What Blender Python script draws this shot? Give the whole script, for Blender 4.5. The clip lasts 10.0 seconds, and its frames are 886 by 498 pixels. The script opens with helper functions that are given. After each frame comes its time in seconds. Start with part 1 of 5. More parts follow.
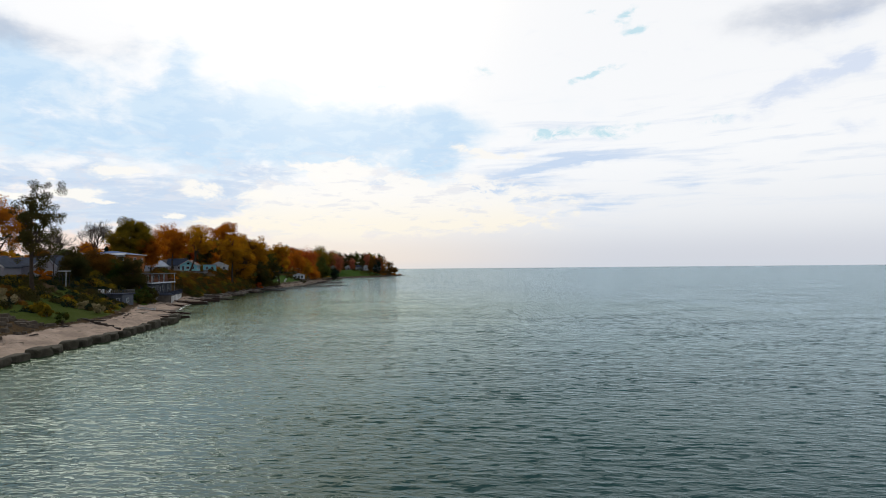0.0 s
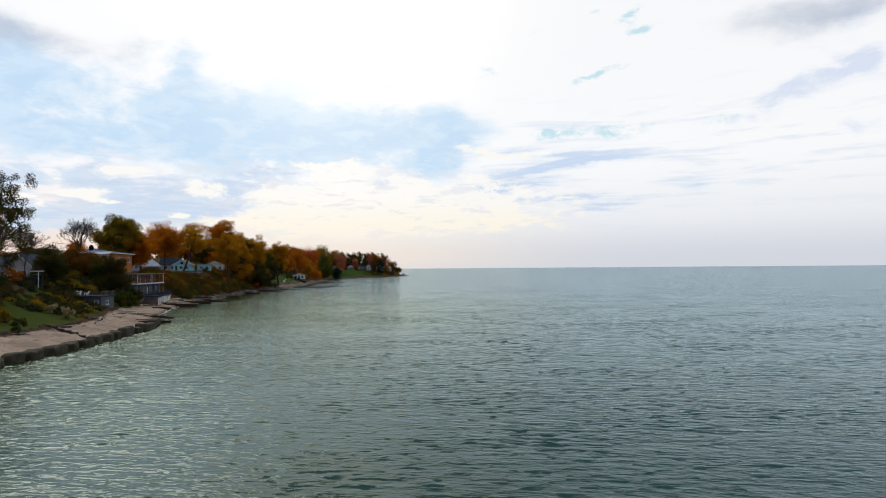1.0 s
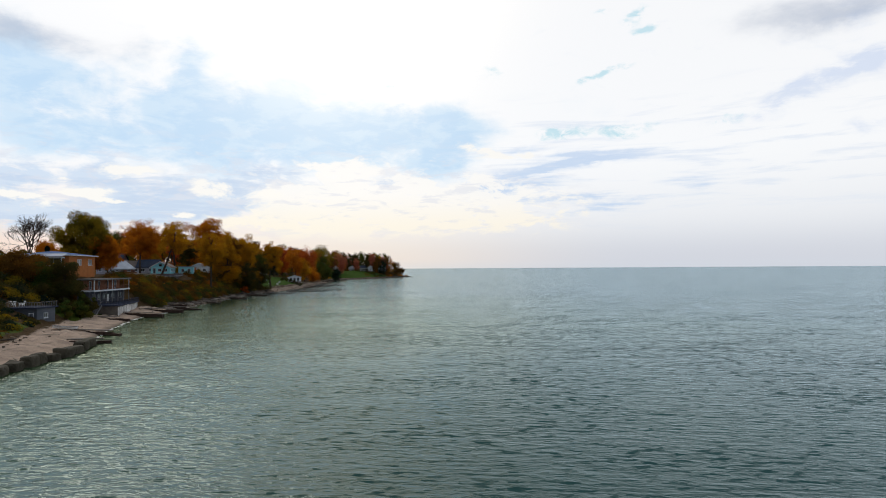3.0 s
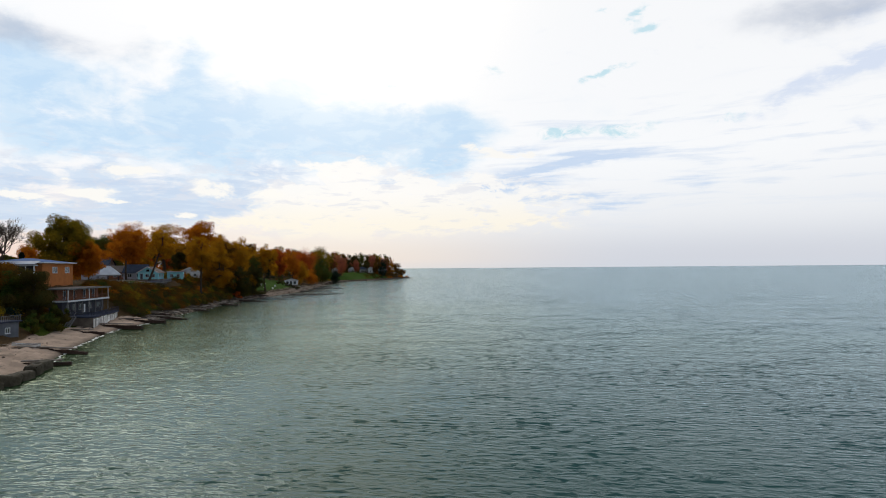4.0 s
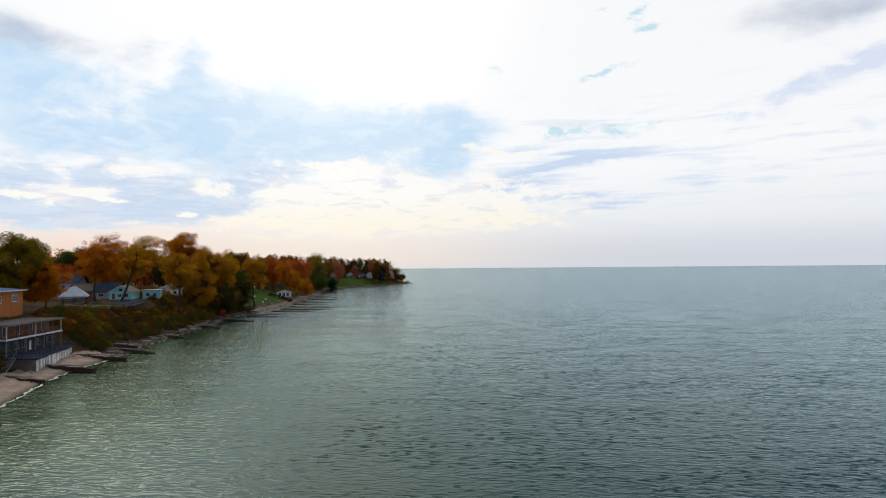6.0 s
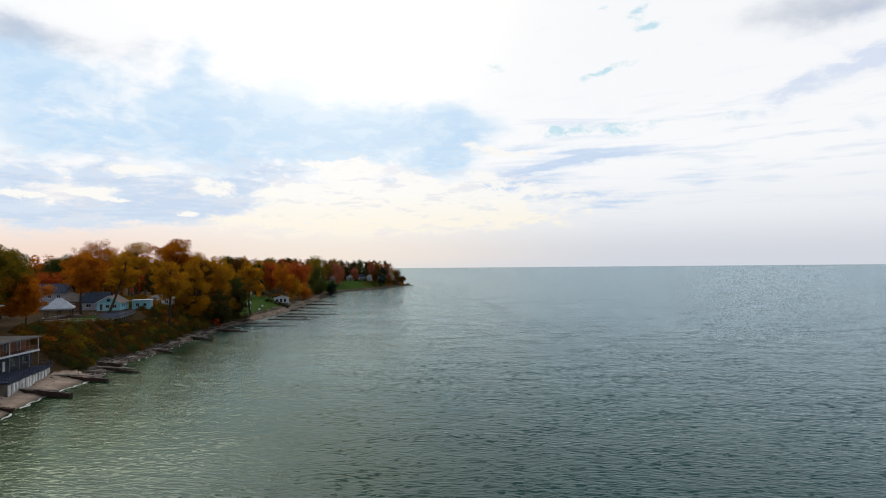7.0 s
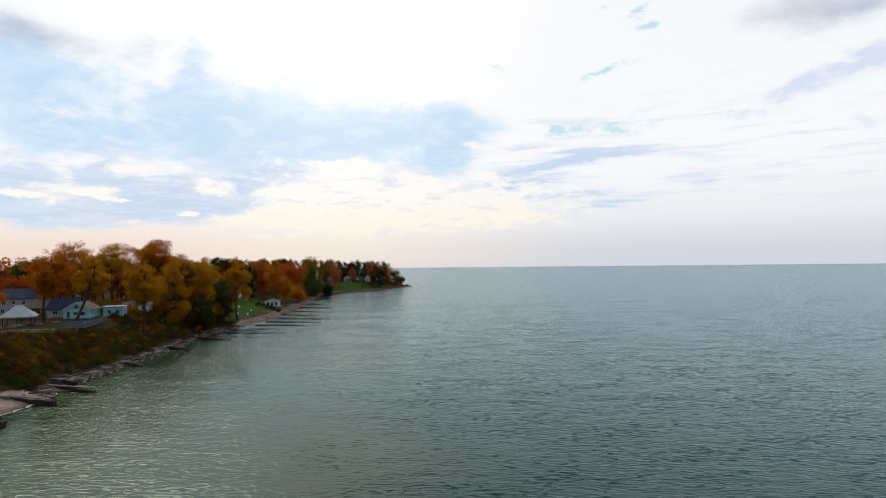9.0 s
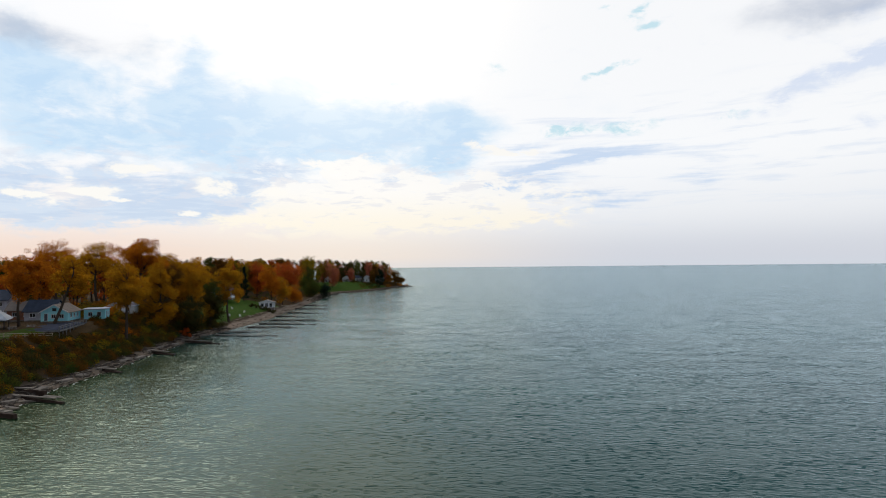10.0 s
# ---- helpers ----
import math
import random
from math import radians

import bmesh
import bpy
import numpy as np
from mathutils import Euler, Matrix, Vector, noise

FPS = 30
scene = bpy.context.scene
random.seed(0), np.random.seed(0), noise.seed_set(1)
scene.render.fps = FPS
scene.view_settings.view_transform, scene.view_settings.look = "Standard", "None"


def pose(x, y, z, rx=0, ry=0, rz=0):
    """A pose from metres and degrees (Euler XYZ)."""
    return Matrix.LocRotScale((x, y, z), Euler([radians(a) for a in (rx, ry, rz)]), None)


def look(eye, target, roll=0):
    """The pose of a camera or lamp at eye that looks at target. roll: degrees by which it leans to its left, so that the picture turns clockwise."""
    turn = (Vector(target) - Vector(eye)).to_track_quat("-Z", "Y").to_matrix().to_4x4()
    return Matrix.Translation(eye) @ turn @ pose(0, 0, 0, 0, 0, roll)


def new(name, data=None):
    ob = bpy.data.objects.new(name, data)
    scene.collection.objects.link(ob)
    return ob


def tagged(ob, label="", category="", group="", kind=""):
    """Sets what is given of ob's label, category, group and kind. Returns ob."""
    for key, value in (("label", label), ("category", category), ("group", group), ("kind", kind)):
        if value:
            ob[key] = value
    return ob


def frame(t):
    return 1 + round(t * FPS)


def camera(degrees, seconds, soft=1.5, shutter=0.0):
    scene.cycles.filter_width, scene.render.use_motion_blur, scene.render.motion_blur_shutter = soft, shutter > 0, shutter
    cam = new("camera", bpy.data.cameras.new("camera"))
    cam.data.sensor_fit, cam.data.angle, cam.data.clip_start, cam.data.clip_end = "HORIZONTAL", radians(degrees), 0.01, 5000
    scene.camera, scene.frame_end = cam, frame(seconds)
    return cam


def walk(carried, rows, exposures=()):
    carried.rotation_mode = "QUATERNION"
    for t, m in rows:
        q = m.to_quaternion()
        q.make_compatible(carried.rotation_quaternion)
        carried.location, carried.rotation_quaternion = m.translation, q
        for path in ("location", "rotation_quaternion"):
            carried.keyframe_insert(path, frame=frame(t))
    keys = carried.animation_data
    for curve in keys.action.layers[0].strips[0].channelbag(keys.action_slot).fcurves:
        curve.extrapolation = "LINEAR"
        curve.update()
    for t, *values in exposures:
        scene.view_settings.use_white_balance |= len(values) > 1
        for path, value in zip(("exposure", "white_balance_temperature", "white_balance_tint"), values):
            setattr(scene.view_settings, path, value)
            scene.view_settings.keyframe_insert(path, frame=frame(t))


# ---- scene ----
cam = camera(73.3, 10.0, soft=1.0)
METRES, EYE, TILT, LEAN, TURN = 100.0, 10.6, 1.75, 0.5, 0.0
ROWS = [
    (0.0, 0.0, 0.0, 0.0, -0.0, 0.0, -0.0),
    (0.5, -0.0013, 0.0588, -0.0011, 0.23, -0.0, -0.03),
    (1.0, -0.0036, 0.1184, -0.0026, 0.38, -0.01, -0.07),
    (1.5, -0.0049, 0.1782, -0.004, 0.53, -0.01, -0.07),
    (2.0, -0.0069, 0.2382, -0.0047, 0.63, -0.02, -0.13),
    (2.5, -0.0099, 0.2986, -0.002, 0.69, -0.02, -0.17),
    (4.0, -0.0018, 0.4504, 0.0185, 0.94, -0.07, -0.02),
    (4.5, -0.0046, 0.502, 0.0313, 0.96, -0.09, -0.02),
    (5.0, -0.0066, 0.5521, 0.0456, 0.96, -0.11, -0.01),
    (5.5, -0.0065, 0.6013, 0.06, 0.99, -0.12, -0.02),
    (7.0, -0.0133, 0.731, 0.1075, 1.1, -0.22, 0.01),
    (7.5, -0.0123, 0.7658, 0.1126, 1.11, -0.28, 0.03),
    (8.0, -0.0114, 0.8039, 0.1142, 1.14, -0.29, 0.05),
    (8.5, -0.01, 0.8453, 0.1144, 1.15, -0.29, 0.07),
    (9.0, -0.009, 0.8889, 0.1136, 1.15, -0.27, 0.06),
    (9.5, -0.0075, 0.935, 0.1124, 1.19, -0.27, 0.04),
    (10.0, -0.0053, 0.9827, 0.1112, 1.22, -0.28, 0.05),
]
walk(cam, [(t, pose(0, 0, EYE, TILT, LEAN, TURN) @ pose(METRES * x, METRES * y, METRES * z, 90 + pitch, roll, yaw)) for t, x, y, z, yaw, pitch, roll in ROWS])


# ---- sky, sun ----
class Nodes:
    """Short hand for node trees."""

    def __init__(self, tree):
        self.t = tree
        tree.nodes.clear()

    def add(self, kind, **sets):
        n = self.t.nodes.new(kind)
        for k, v in sets.items():
            if k == "noise_dimensions":
                n.noise_dimensions = v
            elif k == "operation":
                n.operation = v
            elif k == "data_type":
                n.data_type = v
            elif k == "blend_type":
                n.blend_type = v
            elif k == "wave_profile":
                n.wave_profile = v
            elif k == "feature":
                n.feature = v
        return n

    def put(self, socket, v):
        if isinstance(v, bpy.types.NodeSocket):
            self.t.links.new(v, socket)
        elif isinstance(v, (tuple, list)) and len(v) == 3 and socket.type == "RGBA":
            socket.default_value = (*v, 1)
        else:
            socket.default_value = v

    def math(self, op, a, b=0.0, clamp=False):
        n = self.add("ShaderNodeMath", operation=op)
        n.use_clamp = clamp
        self.put(n.inputs[0], a)
        self.put(n.inputs[1], b)
        return n.outputs[0]

    def mix(self, f, a, b, blend="MIX"):
        n = self.add("ShaderNodeMix", data_type="RGBA", blend_type=blend)
        self.put(n.inputs[0], f)
        self.put(n.inputs[6], a)
        self.put(n.inputs[7], b)
        return n.outputs[2]

    def noise(self, vec, scale, detail=3.0, rough=0.55, warp=0.0):
        n = self.add("ShaderNodeTexNoise")
        if vec is not None:
            self.put(n.inputs["Vector"], vec)
        n.inputs["Scale"].default_value = scale
        n.inputs["Detail"].default_value = detail
        n.inputs["Roughness"].default_value = rough
        n.inputs["Distortion"].default_value = warp
        return n.outputs["Fac"]

    def step(self, v, lo, hi, a=0.0, b=1.0):
        n = self.add("ShaderNodeMapRange")
        n.interpolation_type = "SMOOTHSTEP"
        self.put(n.inputs[0], v)
        for i, w in enumerate((lo, hi, a, b)):
            n.inputs[1 + i].default_value = w
        return n.outputs[0]

    def vec(self, x, y, z):
        n = self.add("ShaderNodeCombineXYZ")
        for i, v in enumerate((x, y, z)):
            self.put(n.inputs[i], v)
        return n.outputs[0]

    def stretch(self, v, s):
        n = self.add("ShaderNodeMapping")
        self.put(n.inputs["Vector"], v)
        n.inputs["Scale"].default_value = s
        return n.outputs[0]

    def bump(self, h, strength=0.3, distance=0.1):
        n = self.add("ShaderNodeBump")
        self.put(n.inputs["Height"], h)
        n.inputs["Strength"].default_value = strength
        n.inputs["Distance"].default_value = distance
        return n.outputs[0]


SUN_AZ, SUN_EL = -38.0, 42.0  # degrees: to the left of straight ahead, and up
world = bpy.data.worlds.new("sky")
scene.world = world
world.use_nodes = True
w = Nodes(world.node_tree)
sky = w.add("ShaderNodeTexSky")
sky.sky_type, sky.sun_disc = "NISHITA", False
sky.sun_elevation, sky.sun_rotation = radians(SUN_EL), radians(SUN_AZ)
sep = w.add("ShaderNodeSeparateXYZ")
w.put(sep.inputs[0], w.add("ShaderNodeTexCoord").outputs["Generated"])
az = w.math("ARCTAN2", sep.outputs[0], sep.outputs[1])
el = w.math("ARCSINE", sep.outputs[2])
flat = w.vec(az, w.math("MULTIPLY", el, 1.9), 0.0)
fluff = w.noise(flat, 3.2, 8.0, 0.6, 0.4)
warp_u, warp_v = w.math("SUBTRACT", w.noise(flat, 7.0, 7.0, 0.6), 0.5), w.math("SUBTRACT", w.noise(w.stretch(flat, (1.3, 1.3, 1)), 9.0, 7.0, 0.62), 0.5)
wide = (w.math("ADD", az, w.math("MULTIPLY", warp_u, 0.12)), w.math("ADD", el, w.math("MULTIPLY", warp_v, 0.06)))
tight = (w.math("ADD", az, w.math("MULTIPLY", warp_u, 0.09)), w.math("ADD", el, w.math("MULTIPLY", warp_v, 0.032)))
# clouds: direction, height, widths, weight, tilt in degrees
BLUE = [(-0.464, 0.257, 0.255, 0.090, 0.48, 0), (-0.226, 0.237, 0.182, 0.065, 0.35, 0), (-0.621, 0.252, 0.061, 0.047, 0.95, 0), (-0.601, 0.190, 0.079, 0.040, 0.65, 0), (-0.421, 0.311, 0.024, 0.065, 0.50, 0), (-0.424, 0.232, 0.120, 0.061, 0.60, 0), (-0.298, 0.211, 0.140, 0.041, 0.80, 0), (-0.095, 0.219, 0.141, 0.040, 1.15, 0), (0.005, 0.212, 0.057, 0.047, 1.00, 0), (-0.226, 0.174, 0.109, 0.023, 0.60, 0), (-0.034, 0.162, 0.057, 0.027, 0.80, 0), (-0.487, 0.177, 0.143, 0.025, 0.45, 0), (-0.647, 0.313, 0.037, 0.031, 0.45, 0)]
SLATE = [(-0.566, 0.133, 0.131, 0.021, 0.65, 0), (-0.619, 0.070, 0.084, 0.019, 0.90, 0), (-0.479, 0.088, 0.099, 0.025, 1.00, 0), (-0.358, 0.109, 0.093, 0.025, 0.85, 0), (-0.306, 0.147, 0.078, 0.018, 0.70, 0), (-0.648, 0.109, 0.031, 0.031, 0.60, 0), (-0.226, 0.132, 0.045, 0.015, 0.45, 0), (-0.105, 0.145, 0.056, 0.015, 0.55, 0)]
STREAK = [(0.345, 0.149, 0.216, 0.062, 0.28, 6), (0.234, 0.209, 0.143, 0.037, 0.25, 4), (0.080, 0.130, 0.099, 0.013, 1.00, 8), (0.155, 0.158, 0.106, 0.008, 0.95, 8), (0.201, 0.167, 0.072, 0.006, 0.70, 6), (0.263, 0.097, 0.060, 0.007, 1.00, 6), (0.237, 0.114, 0.055, 0.005, 0.70, 4), (0.150, 0.110, 0.083, 0.008, 0.55, 0), (0.119, 0.191, 0.042, 0.008, 0.60, 4), (0.386, 0.129, 0.032, 0.010, 0.40, 0), (0.188, 0.180, 0.109, 0.006, 0.50, 3)]
LILAC = [(0.553, 0.257, 0.077, 0.018, 1.00, 22), (0.612, 0.270, 0.034, 0.020, 0.85, 22), (0.581, 0.333, 0.071, 0.020, 0.60, 14), (0.458, 0.223, 0.053, 0.008, 0.50, 12), (0.610, 0.191, 0.031, 0.014, 0.50, 10)]
GAP = [(0.249, 0.303, 0.039, 0.005, 1.15, 14), (0.307, 0.382, 0.026, 0.008, 1.00, 30), (0.324, 0.363, 0.020, 0.005, 0.95, 0), (0.188, 0.218, 0.038, 0.012, 0.75, 5), (0.282, 0.216, 0.045, 0.010, 0.85, 4), (0.431, 0.218, 0.042, 0.009, 0.55, 12), (-0.104, 0.296, 0.024, 0.006, 0.55, 0), (0.068, 0.318, 0.030, 0.013, 0.45, 0), (0.161, 0.213, 0.018, 0.007, 0.60, 30), (0.255, 0.394, 0.018, 0.005, 0.60, 0)]
PUFF = [(-0.494, 0.143, 0.039, 0.009, 1.10, 2), (-0.593, 0.107, 0.053, 0.008, 1.15, 3), (-0.590, 0.126, 0.008, 0.006, 1.10, 0), (-0.520, 0.100, 0.033, 0.003, 1.00, -3), (-0.379, 0.128, 0.035, 0.015, 0.75, 0), (-0.424, 0.084, 0.013, 0.004, 0.90, 0), (-0.289, 0.118, 0.023, 0.008, 0.80, 0), (0.067, 0.192, 0.047, 0.009, 0.90, -6), (0.100, 0.183, 0.056, 0.005, 0.70, 4), (-0.603, 0.094, 0.009, 0.009, 0.60, 0), (-0.639, 0.102, 0.015, 0.005, 0.60, 0)]
CREAM = [(-0.143, 0.115, 0.168, 0.040, 1.20, 0), (-0.189, 0.161, 0.064, 0.021, 0.80, 4), (-0.298, 0.080, 0.105, 0.012, 1.10, 5), (0.019, 0.124, 0.114, 0.023, 0.90, 5), (0.122, 0.092, 0.084, 0.021, 0.80, 5), (-0.262, 0.113, 0.054, 0.013, 0.60, 6), (-0.226, 0.059, 0.145, 0.020, 0.80, 0), (-0.001, 0.077, 0.161, 0.024, 0.80, 0)]
STORM = [(-0.647, 0.321, 0.093, 0.020, 1.00, -4), (-0.499, 0.320, 0.067, 0.029, 0.35, 0), (0.608, 0.349, 0.094, 0.026, 1.00, 8), (0.491, 0.355, 0.065, 0.018, 0.40, 8)]


def cloud(at, u, v, su, sv, k, tilt):
    c, s = math.cos(radians(tilt)), math.sin(radians(tilt))
    du, dv = w.math("SUBTRACT", at[0], u), w.math("SUBTRACT", at[1], v)
    a = w.math("ADD", w.math("MULTIPLY", du, c / su), w.math("MULTIPLY", dv, s / su))
    b = w.math("SUBTRACT", w.math("MULTIPLY", dv, c / sv), w.math("MULTIPLY", du, s / sv))
    q = w.math("ADD", w.math("MULTIPLY", a, a), w.math("MULTIPLY", b, b))
    return w.math("MULTIPLY", w.math("EXPONENT", w.math("MULTIPLY", q, -1.0)), k)


def clouds(rows, at):
    total = cloud(at, *rows[0])
    for r in rows[1:]:
        total = w.math("ADD", total, cloud(at, *r))
    return total


# the high veil: white, creamy towards the horizon on the sun's side, grey lavender away from it
low = w.math("MULTIPLY", w.step(el, 0.19, 0.0), w.step(el, 0.09, 0.02, 0.62, 1.0))
side = w.step(az, -0.22, 0.32)
warm_side = w.mix(w.step(az, -0.60, -0.20), (0.87, 0.69, 0.61), (0.89, 0.79, 0.71))
veil = w.mix(low, (0.985, 0.99, 1.0), w.mix(side, warm_side, (0.66, 0.69, 0.77)))


def broken(field, grain, amount, lo, hi, loose=0.8):
    """A cloud field with torn edges."""
    g = w.math("SUBTRACT", grain, 0.5)
    return w.step(w.math("ADD", w.math("MULTIPLY", field, w.math("ADD", 1.0, w.math("MULTIPLY", g, amount))), w.math("MULTIPLY", g, loose)), lo, hi)


mid = w.noise(flat, 6.5, 9.0, 0.60, 0.3)
billow = w.noise(w.stretch(flat, (1.0, 1.25, 1)), 16.0, 9.0, 0.62, 0.35)
torn = w.noise(flat, 30.0, 8.0, 0.66, 0.5)
combed = w.noise(w.stretch(flat, (0.45, 2.2, 1)), 12.0, 8.0, 0.60, 0.3)
near_h = w.step(el, 0.02, 0.075)
blue = clouds(BLUE, wide)
col = w.mix(w.math("MULTIPLY", broken(blue, mid, 3.0, 0.10, 1.25, 1.6), 0.95), veil, (0.62, 0.79, 0.95))
col = w.mix(w.math("MULTIPLY", broken(blue, billow, 3.5, 0.60, 1.9, 1.8), 0.6), col, (0.48, 0.69, 0.92))
slate = w.math("MULTIPLY", clouds(SLATE, wide), w.math("MULTIPLY", near_h, 1.4))
col = w.mix(w.math("MULTIPLY", broken(slate, billow, 3.5, 0.12, 1.0, 1.4), 0.9), col, (0.62, 0.74, 0.90))
col = w.mix(w.math("MULTIPLY", broken(slate, combed, 5.0, 0.60, 1.4), 0.6), col, (0.53, 0.65, 0.84))
col = w.mix(w.math("MULTIPLY", broken(clouds(STREAK, tight), combed, 4.0, 0.12, 1.1, 1.3), 0.9), col, (0.56, 0.69, 0.89))
col = w.mix(w.math("MULTIPLY", broken(clouds(LILAC, tight), billow, 4.0, 0.10, 1.25, 1.0), 0.85), col, (0.68, 0.76, 0.92))
veins = w.math("MULTIPLY", w.step(combed, 0.52, 0.66), w.math("MULTIPLY", w.step(az, -0.1, 0.2), w.math("MULTIPLY", w.step(el, 0.06, 0.12), w.step(el, 0.30, 0.20))))
col = w.mix(w.math("MULTIPLY", veins, 0.55), col, (0.76, 0.82, 0.92))
col = w.mix(w.math("MULTIPLY", broken(clouds(GAP, tight), torn, 6.0, 0.16, 1.25, 0.9), 0.62), col, (0.36, 0.69, 0.81))
cream = w.math("MULTIPLY", broken(clouds(CREAM, tight), billow, 4.0, 0.26, 0.80, 1.8), w.step(el, 0.03, 0.07))
col = w.mix(w.math("MULTIPLY", cream, 0.92), col, w.mix(w.step(el, 0.06, 0.13), (1.0, 0.93, 0.80), (1.0, 0.975, 0.94)))
belt = w.math("MULTIPLY", w.step(el, 0.035, 0.08), w.step(el, 0.24, 0.13))
under = w.math("MULTIPLY", w.step(w.noise(w.stretch(flat, (0.8, 1.7, 1)), 19.0, 8.0, 0.6, 0.3), 0.52, 0.62), w.math("MULTIPLY", belt, w.step(az, 0.30, 0.05)))
col = w.mix(w.math("MULTIPLY", under, 0.55), col, (0.74, 0.76, 0.84))
col = w.mix(w.math("MULTIPLY", broken(clouds(PUFF, tight), billow, 5.5, 0.22, 0.75, 1.0), 0.93), col, (1.0, 0.97, 0.915))
col = w.mix(w.math("MULTIPLY", broken(clouds(STORM, tight), mid, 3.0, 0.05, 1.2, 0.5), 0.65), col, (0.42, 0.48, 0.60))
ring = w.step(el, 0.015, -0.005)
col = w.mix(w.math("MULTIPLY", ring, 0.35), col, (0.66, 0.72, 0.80))
high = w.step(el, 0.46, 0.95)
col = w.mix(w.math("MULTIPLY", high, 0.9), col, w.mix(w.step(fluff, 0.42, 0.64), (0.22, 0.34, 0.52), (0.62, 0.68, 0.76)))
# brighter cloud round the hidden sun
gu = w.math("DIVIDE", w.math("SUBTRACT", az, radians(SUN_AZ + 12)), 0.55)
gv = w.math("DIVIDE", w.math("SUBTRACT", el, radians(SUN_EL + 2)), 0.18)
glow = w.math("EXPONENT", w.math("MULTIPLY", w.math("ADD", w.math("MULTIPLY", gu, gu), w.math("MULTIPLY", gv, gv)), -1.0))
col = w.mix(glow, col, (1.42, 1.28, 0.94))
# added bright patch, mostly above the view, for the water's warm reflected column
gu = w.math("DIVIDE", w.math("ADD", az, 0.19), 0.20)
gv = w.math("DIVIDE", w.math("SUBTRACT", el, 0.60), 0.26)
thin = w.math("EXPONENT", w.math("MULTIPLY", w.math("ADD", w.math("MULTIPLY", gu, gu), w.math("MULTIPLY", gv, gv)), -1.0))
col = w.mix(w.math("MULTIPLY", thin, 0.9), col, (2.0, 1.74, 1.38))
# the side of the sky away from the sun is duller
toward = w.math("ADD", w.math("MULTIPLY", sep.outputs[0], math.sin(radians(SUN_AZ))), w.math("MULTIPLY", sep.outputs[1], math.cos(radians(SUN_AZ))))
dull = w.step(toward, -0.75, 0.2, 0.5, 1.0)
col = w.mix(1.0, col, w.vec(dull, dull, dull), "MULTIPLY")
b_sky, b_cloud = w.add("ShaderNodeBackground"), w.add("ShaderNodeBackground")
w.put(b_sky.inputs[0], sky.outputs[0])
b_sky.inputs[1].default_value = 0.1
w.put(b_cloud.inputs[0], col)
b_cloud.inputs[1].default_value = 1.0
both = w.add("ShaderNodeMixShader")
both.inputs[0].default_value = 0.93
w.put(both.inputs[1], b_sky.outputs[0])
w.put(both.inputs[2], b_cloud.outputs[0])
w.put(w.add("ShaderNodeOutputWorld").inputs[0], both.outputs[0])

sun = new("sun", bpy.data.lights.new("sun", "SUN"))
sun.data.energy, sun.data.angle, sun.data.color = 0.95, radians(24), (1.0, 0.93, 0.84)
a, e = radians(SUN_AZ), radians(SUN_EL)
sun.matrix_world = look((0, 0, 0), (-math.sin(a) * math.cos(e), -math.cos(a) * math.cos(e), -math.sin(e)))


# ---- materials ----
def material(name):
    m = bpy.data.materials.new(name)
    m.use_nodes = True
    n = Nodes(m.node_tree)
    out = n.add("ShaderNodeOutputMaterial")
    b = n.add("ShaderNodeBsdfPrincipled")
    n.put(out.inputs[0], b.outputs[0])
    return m, n, b, out


def surface(name, colour, second=None, rough=0.8, metal=0.0, scale=1.5, fine=14.0, relief=0.3, depth=0.03, spec=0.12, dirt=0.35):
    """Two tones at a large scale, grain and relief at a fine one, and a little difference from piece to piece."""
    m, n, b, _ = material(name)
    c = n.add("ShaderNodeTexCoord").outputs["Object"]
    second = second or tuple(v * 0.6 for v in colour)
    f = n.step(n.noise(c, scale, 5.0, 0.6), 0.35, 0.7)
    col = n.mix(n.math("MULTIPLY", f, dirt * 2, True), colour, second)
    g = n.noise(c, fine, 4.0, 0.65)
    col = n.mix(0.5, col, n.mix(g, (0.25, 0.25, 0.25), (0.78, 0.78, 0.78)), "OVERLAY")
    r = n.add("ShaderNodeObjectInfo").outputs["Random"]
    col = n.mix(0.35, col, n.mix(r, (0.3, 0.3, 0.3), (0.7, 0.7, 0.7)), "OVERLAY")
    n.put(b.inputs["Base Color"], col)
    b.inputs["Roughness"].default_value, b.inputs["Metallic"].default_value = rough, metal
    b.inputs["Specular IOR Level"].default_value = spec
    n.put(b.inputs["Normal"], n.bump(g, relief, depth))
    return m


def leaves(name, a, b2, c2, shine=0.3):
    """Foliage in three tones, mixed leaf by leaf and in patches, that lets light through."""
    m, n, b, out = material(name)
    geo = n.add("ShaderNodeNewGeometry")
    co = n.add("ShaderNodeTexCoord").outputs["Object"]
    r = geo.outputs["Random Per Island"]
    patch = n.step(n.noise(co, 0.35, 3.0), 0.38, 0.62)
    col = n.mix(n.step(r, 0.2, 0.8), a, b2)
    col = n.mix(n.math("MULTIPLY", patch, 0.7), col, c2)
    lum = n.math("ADD", 0.80, n.math("MULTIPLY", n.math("FRACT", n.math("MULTIPLY", r, 37.7)), 0.40))
    col = n.mix(1.0, col, n.vec(lum, lum, lum), "MULTIPLY")
    d, tr, mx = n.add("ShaderNodeBsdfDiffuse"), n.add("ShaderNodeBsdfTranslucent"), n.add("ShaderNodeMixShader")
    n.put(d.inputs[0], col)
    n.put(tr.inputs[0], col)
    mx.inputs[0].default_value = shine
    n.put(mx.inputs[1], d.outputs[0])
    n.put(mx.inputs[2], tr.outputs[0])
    n.put(out.inputs[0], mx.outputs[0])
    n.t.nodes.remove(b)
    return m


